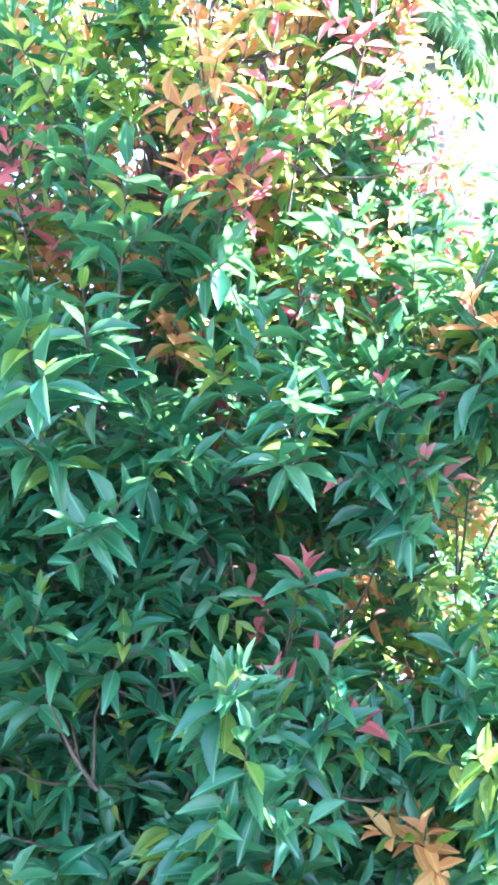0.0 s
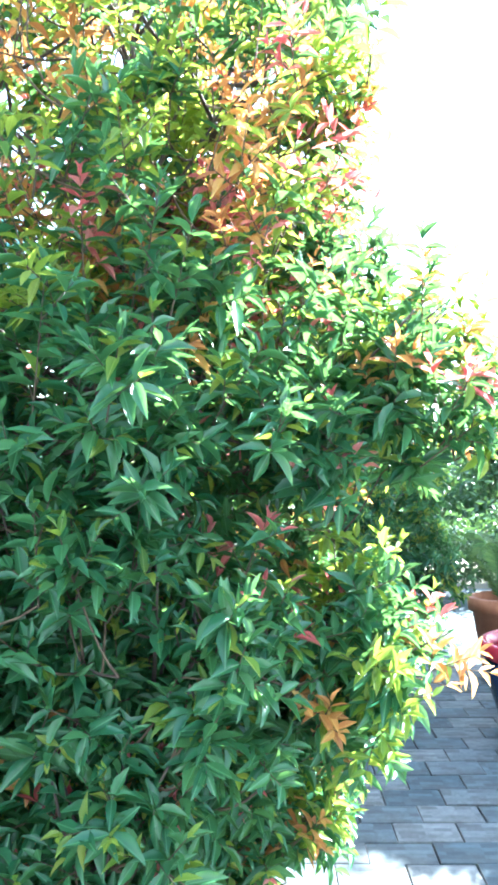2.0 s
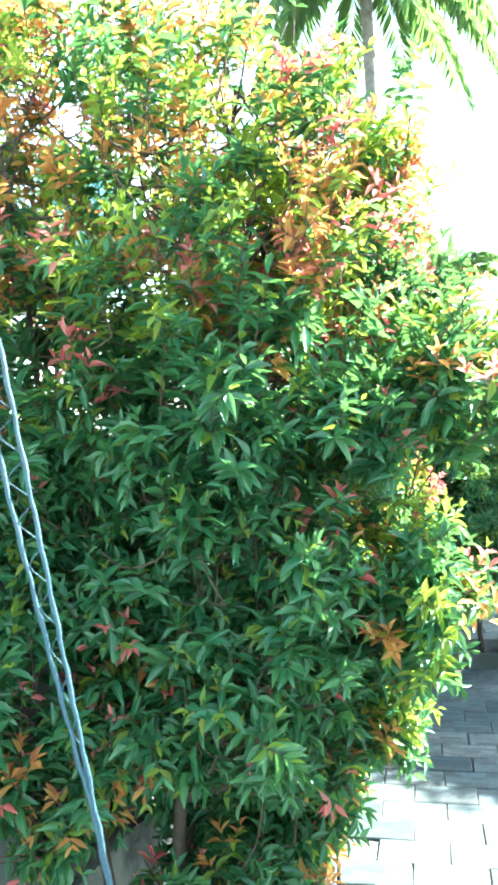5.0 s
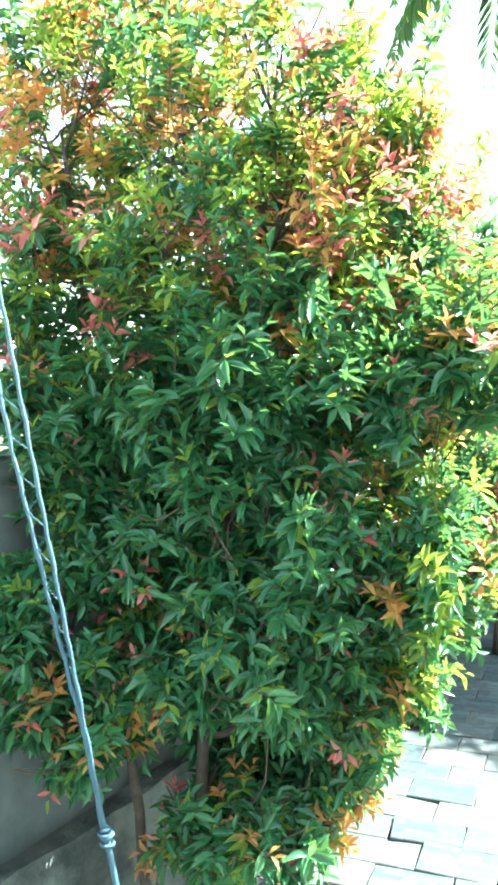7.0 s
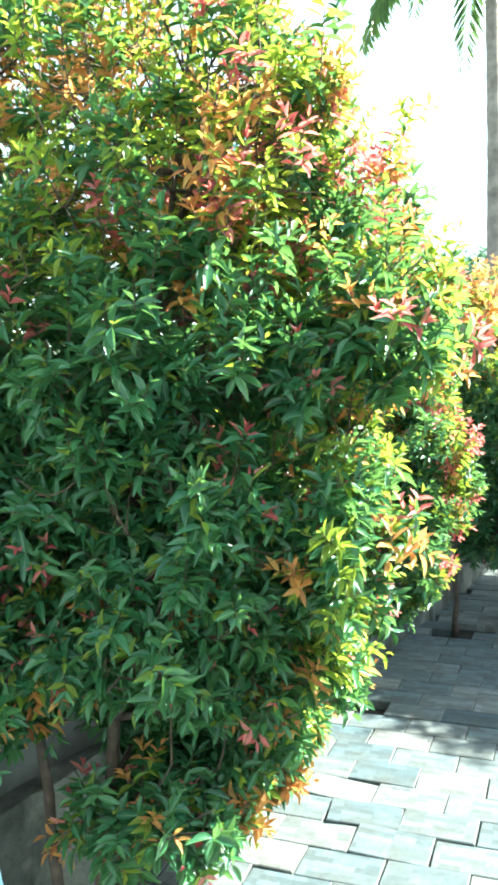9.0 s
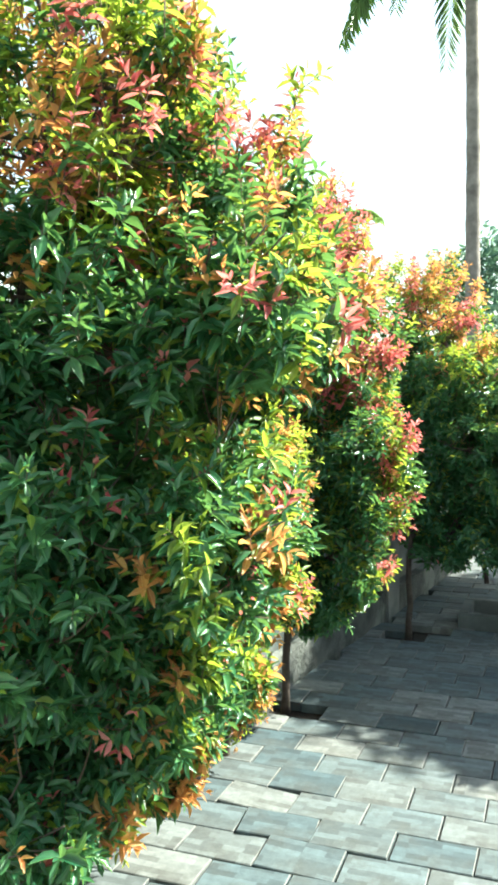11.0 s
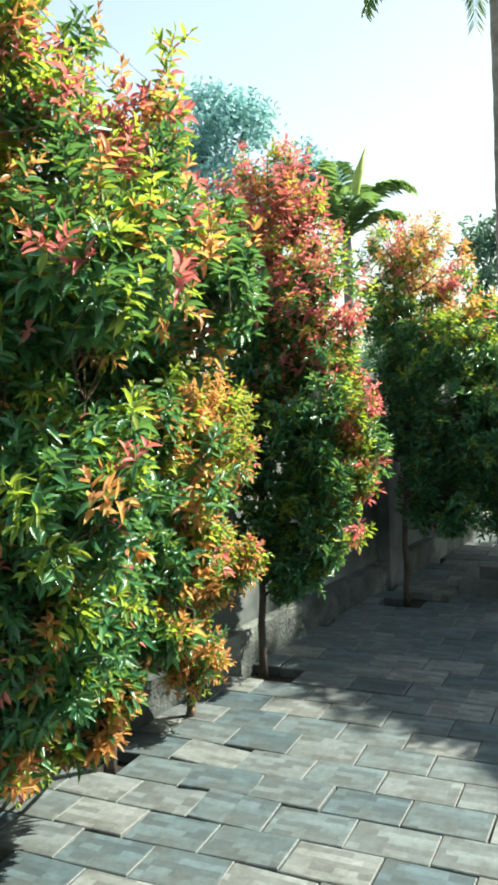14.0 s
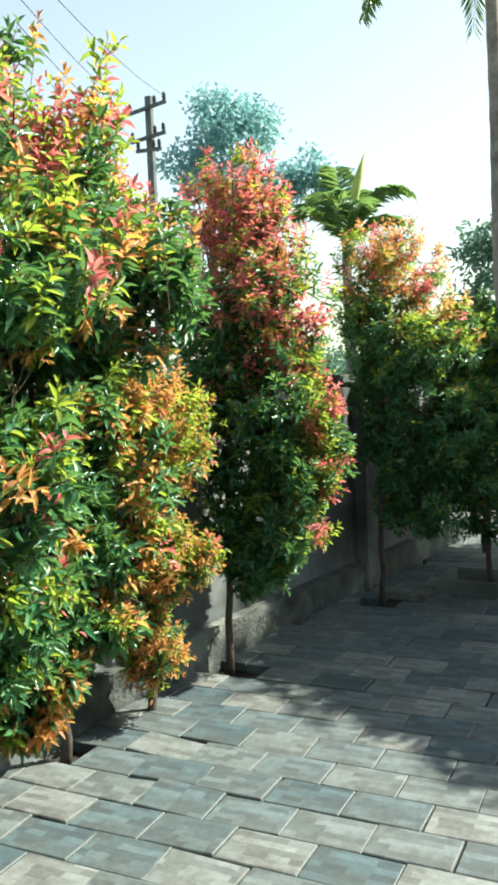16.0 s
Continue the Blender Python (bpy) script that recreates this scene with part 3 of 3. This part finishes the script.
    if h > 1.75:
        return (1, 4) if u < 0.5 else (2, 3) if u < 0.64 else (0, 0)
    return (1, 2) if u > 0.86 else (3, 1) if u < 0.04 else (0, 0)


def colour_green(p, rho, rng):
    # lime share grows with height, standing in part for the sunlit top
    return (1, 3) if rng.random() > (0.75 if p[2] < 1.4 else 0.4) else (0, 0)


shrub("tall leafy green hedge shrub with red young tips beside a wall", (-0.56, 0.64, 0),
      [(-0.35, 0.74, 1.92, 0.6, 0.46, 0.44, 120), (-0.62, 0.74, 2.5, 0.5, 0.45, 0.52, 110), (-0.25, 0.76, 2.3, 0.42, 0.44, 0.36, 58), (0.15, 0.88, 1.9, 0.35, 0.38, 0.26, 68),
       (-0.46, 0.68, 1.45, 0.44, 0.38, 0.38, 92), (-0.1, 0.64, 1.4, 0.2, 0.26, 0.24, 30), (-0.64, 0.54, 1.05, 0.26, 0.22, 0.24, 30), (-0.28, 0.5, 1.12, 0.2, 0.2, 0.2, 22), (-0.82, 0.42, 1.2, 0.18, 0.2, 0.22, 24),
       (-0.36, 0.58, 0.62, 0.28, 0.16, 0.2, 16), (-0.34, 0.74, 0.56, 0.25, 0.18, 0.12, 11), (-0.4, 0.94, 0.58, 0.2, 0.2, 0.12, 14), (-1.0, 0.72, 2.0, 0.34, 0.4, 0.52, 85), (-0.84, 0.6, 1.66, 0.25, 0.25, 0.25, 30), (-0.76, 0.43, 0.95, 0.2, 0.17, 0.18, 20), (-0.3, 0.9, 2.75, 0.32, 0.34, 0.3, 32), (-0.02, 0.74, 2.5, 0.25, 0.3, 0.3, 34), (-0.95, 0.75, 2.6, 0.36, 0.36, 0.42, 62),
       (0.14, 0.86, 1.32, 0.27, 0.3, 0.26, 56), (-0.03, 0.98, 0.97, 0.21, 0.26, 0.19, 38), (-0.45, 0.96, 0.9, 0.3, 0.24, 0.3, 38), (-0.29, 0.9, 0.64, 0.23, 0.24, 0.2, 40), (-0.18, 0.84, 1.0, 0.24, 0.24, 0.26, 40)],
      colour_front, 3, stems=2, singles=300, leaf=0.068, gaps=0.13, dense=1.5, pick=lambda p: p[1] - 0.2 * p[0] + 0.5 * abs(p[2] - 1.6))
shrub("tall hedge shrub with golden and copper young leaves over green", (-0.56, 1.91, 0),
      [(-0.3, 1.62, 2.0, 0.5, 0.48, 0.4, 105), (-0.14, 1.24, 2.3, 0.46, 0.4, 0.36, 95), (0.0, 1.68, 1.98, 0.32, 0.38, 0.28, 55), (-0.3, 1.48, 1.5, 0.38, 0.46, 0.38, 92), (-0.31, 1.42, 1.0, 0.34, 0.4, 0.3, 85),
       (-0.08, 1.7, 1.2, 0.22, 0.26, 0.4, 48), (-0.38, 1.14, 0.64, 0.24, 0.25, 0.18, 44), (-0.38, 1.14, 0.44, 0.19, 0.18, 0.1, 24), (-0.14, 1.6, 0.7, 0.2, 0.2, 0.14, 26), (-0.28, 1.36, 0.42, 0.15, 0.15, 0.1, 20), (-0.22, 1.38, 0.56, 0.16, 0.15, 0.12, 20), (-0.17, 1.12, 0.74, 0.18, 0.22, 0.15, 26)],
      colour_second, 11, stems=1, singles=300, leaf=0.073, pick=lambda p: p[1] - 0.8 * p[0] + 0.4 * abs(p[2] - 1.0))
shrub("small golden shrub with dense tiny copper and yellow leaves", (-0.5, 2.5, 0),
      [(-0.31, 2.3, 1.34, 0.29, 0.27, 0.33, 150), (-0.31, 2.4, 0.78, 0.24, 0.22, 0.2, 62), (-0.42, 2.38, 0.38, 0.19, 0.19, 0.22, 48)],
      colour_gold, 71, stems=1, leaf=0.052, dense=1.9, gaps=-0.2, singles=120, pick=lambda p: p[1] - 0.8 * p[0])
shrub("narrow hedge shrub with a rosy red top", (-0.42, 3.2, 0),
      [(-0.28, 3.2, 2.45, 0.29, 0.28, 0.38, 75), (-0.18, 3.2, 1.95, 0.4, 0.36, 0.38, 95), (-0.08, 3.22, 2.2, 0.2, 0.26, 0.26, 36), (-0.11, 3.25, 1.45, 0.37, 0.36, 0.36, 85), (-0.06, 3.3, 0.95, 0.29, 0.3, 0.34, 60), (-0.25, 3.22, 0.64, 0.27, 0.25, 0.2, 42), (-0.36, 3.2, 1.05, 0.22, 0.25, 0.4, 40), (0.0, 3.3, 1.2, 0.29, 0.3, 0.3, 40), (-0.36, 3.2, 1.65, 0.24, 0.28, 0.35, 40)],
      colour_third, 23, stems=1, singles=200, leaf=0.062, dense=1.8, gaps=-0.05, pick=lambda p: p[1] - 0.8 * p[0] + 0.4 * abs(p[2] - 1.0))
shrub("hedge shrub with a copper and lime top, dark green below", (-0.03, 4.85, 0),
      [(0.08, 4.85, 2.28, 0.4, 0.34, 0.38, 85), (0.2, 4.9, 1.85, 0.52, 0.44, 0.4, 110), (0.36, 4.95, 1.3, 0.46, 0.44, 0.42, 95), (0.34, 5.0, 0.8, 0.38, 0.36, 0.34, 62), (0.0, 4.9, 1.5, 0.22, 0.25, 0.3, 30), (0.1, 4.88, 0.95, 0.2, 0.28, 0.4, 36)],
      colour_fourth, 37, stems=1, leaf=0.066, dense=1.7, singles=120, pick=lambda p: p[1] - 0.8 * p[0])
shrub("broad hedge shrub, sunlit lime put into its upper leaf colour", (0.62, 5.45, 0),
      [(0.85, 5.5, 0.85, 0.6, 0.5, 0.5, 80), (0.8, 5.55, 1.4, 0.55, 0.5, 0.45, 80), (0.7, 5.6, 1.85, 0.35, 0.35, 0.3, 35)], colour_green, 41, stems=1, leaf=0.085)
shrub("dark green hedge shrub at the end of the row", (0.35, 6.7, 0),
      [(0.35, 6.7, 0.8, 0.6, 0.5, 0.5, 55), (0.4, 6.7, 1.5, 0.55, 0.5, 0.5, 55)], colour_green, 43, stems=1, leaf=0.085)


def tree_kerb(x, y, half, h):
    bm = bmesh.new()
    for x0, x1, y0, y1 in ((-half, half, -half, -half + 0.07), (-half, half, half - 0.07, half), (-half, -half + 0.07, -half + 0.072, half - 0.072), (half - 0.07, half, -half + 0.072, half - 0.072)):
        box(bm, x0, x1, y0, y1, -0.05, h)
    bmesh.ops.bevel(bm, geom=bm.edges[:], offset=0.006, segments=2, affect="EDGES")
    ob = tagged(part("tree_kerb", bm, PLASTER, None, shade=False), "low square cement kerb round a shrub's planting hole", "kerb")
    ob.location = (x, y, 0)
    return ob


tree_kerb(0.56, 5.38, 0.28, 0.1)


def helper_wall(name, x0, x1, y0, y1, h, label):
    bm = bmesh.new()
    box(bm, x0, x1, y0, y1, -0.1, h)
    bmesh.ops.bevel(bm, geom=bm.edges[:], offset=0.02, segments=2, affect="EDGES")
    return tagged(part(name, bm, HELPER_PAINT, None, shade=False), label, "wall", kind="structure")


# Added unseen walls: south bounces sun onto the shrubs, east screens off sky.
helper_wall("bounce_wall_south", -6.0, 5.2, -4.0, -3.7, 6.0, "added unseen pale wall that bounces sunlight onto the shrubs")
helper_wall("sky_screen_east", 4.9, 5.2, -3.69, 4.4, 3.2, "added unseen pale wall that screens sky from the paving")


# ---- distance ----
def cloud_tree(name, label, base, height, crown, count, mat, seed, leaf=0.16, trunk_r=0.12, gaps=0.35):
    """A tree with limbs and a crown of leaf clumps. crown: list of (dx, dy, z, radius)."""
    rng = np.random.default_rng(seed)
    thing = tagged(new(name), label, "tree")
    thing.location = base
    tubes("trunk", [([(0, 0, -0.1), (0.05, 0.03, height * 0.3), (-0.03, 0.05, height * 0.6), (0, 0, height * 0.8)], [trunk_r * 1.3, trunk_r, trunk_r * 0.8, trunk_r * 0.4])], BARK, thing, sides=9)
    leaves = []
    for dx, dy, z, r in crown:
        tubes("limb", [(bezier((0, 0, height * 0.4), (dx * 0.3, dy * 0.3, z * 0.8), (dx, dy, z), 6), [trunk_r * 0.45 * (1 - 0.8 * i / 5) for i in range(6)])], BARK, thing, sides=5)
        for k in range(int(count * r)):
            v = unit(rng.normal(0, 1, 3)) * r * rng.random() ** 0.45
            if noise.noise(Vector((dx + v[0] * 1.1, dy + v[1] * 1.1, (z + v[2]) * 1.3)) * (1.6 / r)) < gaps - 0.5:
                continue
            c = np.array([dx, dy, z]) + v * np.array([1, 1, 0.8])
            for q in range(4):
                d = unit(rng.normal(0, 1, 3) + np.array([0, 0, -0.3]))
                n = unit(np.cross(d, rng.normal(0, 1, 3)))
                leaves.append((c + rng.normal(0, leaf * 0.6, 3), d, n, leaf * (0.7 + 0.6 * rng.random()), leaf * 0.4, 0, int(rng.integers(0, 4))))
    leaf_mass("crown", leaves, [mat], thing)
    return thing


def frond(name, path, width, thing, mat, rng, droop=0.5, n=34, radius=0.018):
    """A feather leaf: a rib with narrow leaflets along both sides."""
    pts = [np.array(p) for p in bezier(*path, n)]
    tubes("rib", [(pts, [radius * (1 - 0.85 * i / (n - 1)) for i in range(n)])], mat, thing, sides=5)
    leaves = []
    for i in range(3, n):
        d = unit(pts[i] - pts[i - 1])
        s = unit(np.cross(d, np.array([0, 0, 1.0])))
        up = np.cross(s, d)
        length = width * math.sin(math.pi * (0.12 + 0.8 * i / n)) ** 0.7
        for sign in (1, -1):
            for f in (0.0, 0.5):
                ld = unit(s * sign + d * 0.7 - np.array([0, 0, droop]) + rng.normal(0, 0.1, 3))
                nn = unit(up - ld * (up @ ld))
                leaves.append((pts[i - 1] * (1 - f) + pts[i] * f, ld, nn, length * (0.85 + 0.3 * rng.random()), length * 0.075, 0, int(rng.integers(0, 4))))
    return leaf_mass(name, leaves, [mat], thing, kind="")


def coconut_palm():
    rng = np.random.default_rng(7)
    t = tagged(new("coconut_palm"), "tall coconut palm with a slender grey trunk and hanging fronds", "palm tree")
    t.matrix_world = pose(-0.33, 12.3, 0) @ Matrix.Scale(0.94, 4)
    line = [(0.3, 0, -0.2), (0.12, 0, 1.5), (0.0, 0, 3.2), (-0.01, 0, 4.6), (-0.01, 0, 5.8), (-0.03, 0, 7.0), (-0.06, 0, 8.4), (-0.1, 0, 10.2)]
    pts = []
    for a, b in zip(line, line[1:]):
        for k in range(6):
            pts.append(Vector(a).lerp(Vector(b), k / 6))
    tubes("trunk", [(pts, [0.125 - 0.0006 * i + (0.008 if i % 3 == 0 else 0) + (0.08 if i < 3 else 0) for i in range(len(pts))])], PALM_BARK, t, sides=14)
    for k in range(17):
        w = 2 * math.pi * k / 17 + 0.3 * rng.random() + 0.15
        r = 2.2 + 0.4 * rng.random()
        rise = (0.9, 0.2, 1.3)[k % 3]
        a, o = np.array([-0.1, 0, 10.1]), np.array([math.cos(w), math.sin(w), 0])
        frond("frond", (a, a + o * r * 0.55 + np.array([0, 0, rise]), a + o * r + np.array([0, 0, rise - 2.3])), 0.6, t, FROND, rng, 0.9, 40)
    return t


coconut_palm()


def feather_palm(place, scale=1.0, turn=0.0):
    rng = np.random.default_rng(9)
    t = tagged(new("feather_palm"), "young feather palm with arching green leaves above the shrubs", "palm tree")
    t.matrix_world = pose(*place, 0, 0, turn) @ Matrix.Scale(scale, 4)
    tubes("trunk", [([(0, 0, -0.1), (0.02, 0, 1.2), (0, 0, 2.6), (0, 0, 3.2)], [0.09, 0.075, 0.07, 0.06])], PALM_BARK, t, sides=10)
    a = np.array([0, 0, 3.1])
    for w, r, rise, drop in ((0.1, 0.95, 1.0, 0.6), (0.5, 0.8, 0.5, 0.4), (2.9, 0.85, 1.0, 0.75), (3.5, 0.7, 0.6, 0.3), (1.6, 0.7, 1.1, 0.6), (4.6, 0.8, 0.9, 0.6), (2.2, 0.5, 1.2, 0.2), (5.4, 0.7, 0.7, 0.5)):
        o = np.array([math.cos(w), math.sin(w), 0])
        frond("frond", (a, a + o * r * 0.5 + np.array([0, 0, rise]), a + o * r + np.array([0, 0, rise - drop + 0.2])), 0.34, t, FROND, rng, 0.25, 26, 0.014)
    # the rolled spear leaf
    pts = [(0, 0, 3.1), (0.1, 0, 3.6), (0.2, 0, 4.0), (0.32, 0, 4.35)]
    tubes("spear_leaf", [(pts, [0.03, 0.07, 0.06, 0.012])], SPEAR, t, "yellow-green rolled young leaf", sides=8)
    return t


feather_palm((-3.4, 14.2, 0), 1.33)
feather_palm((0.9, 16.5, 0), 1.45, 70)
cloud_tree("shade_tree", "feathery tree in the distance, haze painted into its leaf colour", (-10.1, 21.5, 0), 10.5, [(-0.6, 0, 8.3, 0.9), (0.15, 0.3, 9.9, 0.8), (0.5, 0.1, 8.9, 1.0), (1.5, 0, 9.0, 1.0), (1.0, 0.3, 9.5, 0.6), (0.3, 0, 7.5, 1.1), (1.9, 0, 7.2, 1.0), (3.1, 0.4, 7.7, 0.65), (2.5, 0.3, 7.3, 0.6), (3.7, 0.3, 7.2, 0.5)], 460, HAZED_LEAF, 13, 0.2, 0.1, 0.56)
cloud_tree("shade_tree", "dense tree behind the shrubs, leaf colour paled blue-green for haze", (-0.85, 13.2, 0), 4.0, [(-0.2, 0, 2.0, 1.0), (0.5, 0.2, 3.1, 0.8), (-0.9, 0.3, 1.5, 0.9), (1.2, 0, 2.2, 0.9), (0.15, 0.4, 3.7, 0.6), (0.9, 0.3, 4.0, 0.6)], 420, HALF_HAZED_LEAF, 17, 0.13, 0.1, 0.3)
cloud_tree("shade_tree", "dark green garden tree beyond the paving", (3.3, 11.0, 0), 2.4, [(-0.6, 0, 1.0, 0.8), (0.5, 0.2, 1.2, 0.9), (0, 0.3, 1.7, 0.7), (1.3, 0.2, 1.0, 0.8), (-1.2, 0.5, 0.8, 0.6)], 420, DARK_LEAF, 19, 0.13, 0.1, 0.25)
# Unseen caster added to the side; its crown is placed by the shadow wanted.
cloud_tree("shade_tree", "unseen broad tree added to cast shade on the far paving", (6.0, 8.6, 0), 6.4,
           [(-1.3, -0.2, 6.1, 0.7), (-0.7, -0.95, 5.9, 0.75), (0.1, -1.35, 6.1, 0.85), (1.0, -1.8, 6.0, 0.9), (1.1, -0.5, 6.4, 0.9), (1.9, -1.2, 6.2, 0.9), (0.3, 0.45, 6.2, 0.65), (-0.65, 0.6, 6.2, 0.65), (-0.2, 1.4, 6.2, 0.8)],
           900, DARK_LEAF, 29, 0.17, 0.13, -0.3)


# Second unseen crown, added to block sky and darken the shaded paving.
cloud_tree("shade_tree", "unseen low tree added to deepen the shade on the paving", (3.7, 5.5, 0), 2.7,
           [(-1.1, -0.3, 2.7, 0.48), (-0.5, -0.6, 2.6, 0.58), (0.2, -0.9, 2.7, 0.62), (-0.7, 0.3, 2.9, 0.6), (0.1, 0.0, 3.0, 0.75), (0.8, -0.5, 2.9, 0.7), (-0.4, 0.9, 3.0, 0.7), (0.5, 0.7, 3.1, 0.8)],
           1100, DARK_LEAF, 33, 0.13, 0.08, -0.3)
for x, y, s, seed in ((-13.5, 23.0, 1.0, 81), (-9.0, 26.0, 1.1, 82), (-5.2, 24.0, 0.95, 83), (-1.5, 25.5, 1.0, 84), (2.4, 23.5, 1.05, 85), (6.3, 25.0, 1.0, 86)):
    cloud_tree("shade_tree", "hazy blue-green tree of the far tree line", (x, y, 0), 3.2 * s, [(-1.5, 0, 1.4 * s, 1.3), (0, 0.3, 2.2 * s, 1.4), (1.4, 0, 1.5 * s, 1.3), (0.5, -0.3, 0.9, 1.2)], 200, HALF_HAZED_LEAF, seed, 0.22, 0.12, 0.05)
cloud_tree("garden_bush", "dark green bushes closing the far side of the paving", (1.3, 9.2, 0), 0.9, [(-1.6, 0.2, 0.6, 0.6), (-0.8, 0, 0.55, 0.6), (0, 0.1, 0.65, 0.65), (0.8, 0, 0.6, 0.6), (1.6, 0.2, 0.7, 0.65), (2.4, 0.3, 0.6, 0.6)], 500, DARK_LEAF, 61, 0.1, 0.05, 0.1)


def utility_pole():
    p = tagged(new("utility_pole"), "concrete electricity pole with cross-arms and insulators", "utility pole")
    p.location = (1.74 - 0.524 * 21, -0.88 + 0.852 * 21, 0)
    bm = bmesh.new()
    box(bm, -0.11, 0.11, -0.09, 0.09, -0.3, 8.75)
    for v in bm.verts:
        if v.co.z > 5:
            v.co.x *= 0.75
            v.co.y *= 0.75
    bmesh.ops.bevel(bm, geom=bm.edges[:], offset=0.012, segments=1, affect="EDGES")
    part("shaft", bm, CONCRETE, p, shade=False)
    for z, half, tilt in ((8.45, 0.55, 0.12), (7.75, 0.5, 0.1), (7.45, 0.36, -0.05)):
        bm = bmesh.new()
        box(bm, -half, half, -0.13, -0.07, -0.04, 0.04)
        for v in bm.verts:
            v.co.z += z + tilt * v.co.x
        arm = part("cross_arm", bm, CONCRETE, p, shade=False)
        for x in (-half + 0.06, half - 0.06, half * 0.4):
            ins = part("insulator", lathe([(0.001, 0.0), (0.05, 0.0), (0.03, 0.05), (0.06, 0.07), (0.03, 0.12), (0.055, 0.14), (0.02, 0.2), (0.001, 0.2)], 12), BLACK, arm)
            ins.location = (x, -0.1, z + tilt * x + 0.035)
    return p


utility_pole()


def cable(a, b, sag, r=0.007):
    a, b = Vector(a), Vector(b)
    pts = [a.lerp(b, i / 24) - Vector((0, 0, sag * 4 * (i / 24) * (1 - i / 24))) for i in range(25)]
    ob = tubes("overhead_cable", [(pts, [r] * 25)], WIRE, sides=5)
    return tagged(ob, "thin black overhead electric cable against the sky", "cable", "overhead cables")


PX, PY = 1.74 - 0.524 * 21, -0.88 + 0.852 * 21
for dx, z, end in ((0.5, 8.65, (-4.2, 6.57, 6.07)), (-0.5, 8.55, (-4.42, 6.45, 5.93)), (-0.45, 7.85, (-4.37, 6.45, 5.56))):
    cable((PX + dx, PY - 0.1, z), end, 0.12, 0.006)


# ---- pots and cord ----
def lily_pot():
    p = tagged(new("glazed_pot"), "large dark blue glazed pot with a crimson rim", "plant pot")
    p.location = (1.7, 4.3, 0.003)
    part("body", lathe([(0.001, 0.0), (0.24, 0.0), (0.27, 0.03), (0.36, 0.3), (0.39, 0.46), (0.37, 0.5), (0.35, 0.47), (0.3, 0.2), (0.001, 0.12)], 40), NAVY, p)
    part("rim", lathe([(0.355, 0.49), (0.4, 0.485), (0.415, 0.52), (0.415, 0.57), (0.39, 0.585), (0.355, 0.57), (0.355, 0.49)], 40), CRIMSON, p, "crimson glazed rim")
    part("soil", lathe([(0.001, 0.45), (0.352, 0.44)], 24), SOIL, p)
    return p


lily_pot()


def terracotta_pot():
    p = tagged(new("terracotta_pot"), "terracotta pot holding a cycad-like green plant", "plant pot")
    p.location = (1.85, 5.8, 0.003)
    part("body", lathe([(0.001, 0.0), (0.17, 0.0), (0.25, 0.5), (0.28, 0.5), (0.29, 0.6), (0.25, 0.61), (0.24, 0.52), (0.001, 0.5)], 32), TERRACOTTA, p)
    plant = tagged(new("potted_cycad"), "bright green cycad with arching leaves in a terracotta pot", "plant")
    plant.location = (1.85, 5.8, 0.5)
    rng = np.random.default_rng(3)
    for k in range(11):
        w = 2 * math.pi * k / 11 + 0.2 * rng.random()
        o = np.array([math.cos(w), math.sin(w), 0])
        frond("frond", (np.zeros(3), o * 0.3 + np.array([0, 0, 0.75]), o * 0.7 + np.array([0, 0, 0.5])), 0.12, plant, FROND, rng, 0.1, 28, 0.007)
    return p


terracotta_pot()


KNOT_Z = 0.845


def guy_cord():
    c = tagged(new("nylon_cord"), "pale blue nylon cord doubled and knotted, stretched beside the shrub", "cord")
    low, high = Vector((-0.292, 0.139, 0.0)), Vector((-0.61, -0.145, 2.5))
    knot, up, foot = low.lerp(high, KNOT_Z / 2.5), low.lerp(high, 1.14), low
    side = Vector((-0.9, -0.3, 0)).normalized()
    for s, gap in ((0, 0.0), (1, 0.034)):
        pts = []
        for i in range(70):
            t = i / 69
            w = gap * min(max((t - 0.12) / 0.3, 0), 1) ** 0.8 + 0.005 * s
            pts.append(knot.lerp(up, t) + side * w + Vector((0.0015 * math.cos(i * 1.9 + s), 0.0015 * math.sin(i * 1.9 + s), 0)))
        tubes("strand", [(pts, [0.0045 + 0.0006 * math.sin(i * 1.3) for i in range(70)])], CORD, c, sides=7)
    # the loose lay that winds between the two strands
    pts = []
    for i in range(90):
        t = 0.02 + 0.5 * i / 89
        w = 0.034 * min(max((t - 0.12) / 0.3, 0), 1) ** 0.8
        pts.append(knot.lerp(up, t) + side * w * (0.5 + 0.5 * math.sin(i * 0.9)) + Vector((0, 0.004 * math.cos(i * 0.9), 0)))
    tubes("lay", [(pts, [0.0011] * 90)], CORD, c, sides=5)
    pts = [knot.lerp(foot, i / 19) for i in range(20)]
    tubes("tail", [(pts, [0.007] * 20)], CORD, c, sides=7)
    turns = []
    for i in range(56):
        a = i * 0.62
        turns.append(knot + (up - knot).normalized() * (-0.02 + 0.04 * i / 55) + Vector((math.cos(a), math.sin(a), 0.15 * math.sin(a * 0.7))) * (0.011 + 0.004 * math.sin(a * 0.37)))
    tubes("knot", [(turns, [0.004] * 56)], CORD, c, "whipped knot", sides=6)
    return c


guy_cord()

# ---- paving pieces ----
for _, m in TILES:
    t = new("paving_tile", TILE_MESH)
    t.parent = BED
    t.matrix_basis = m
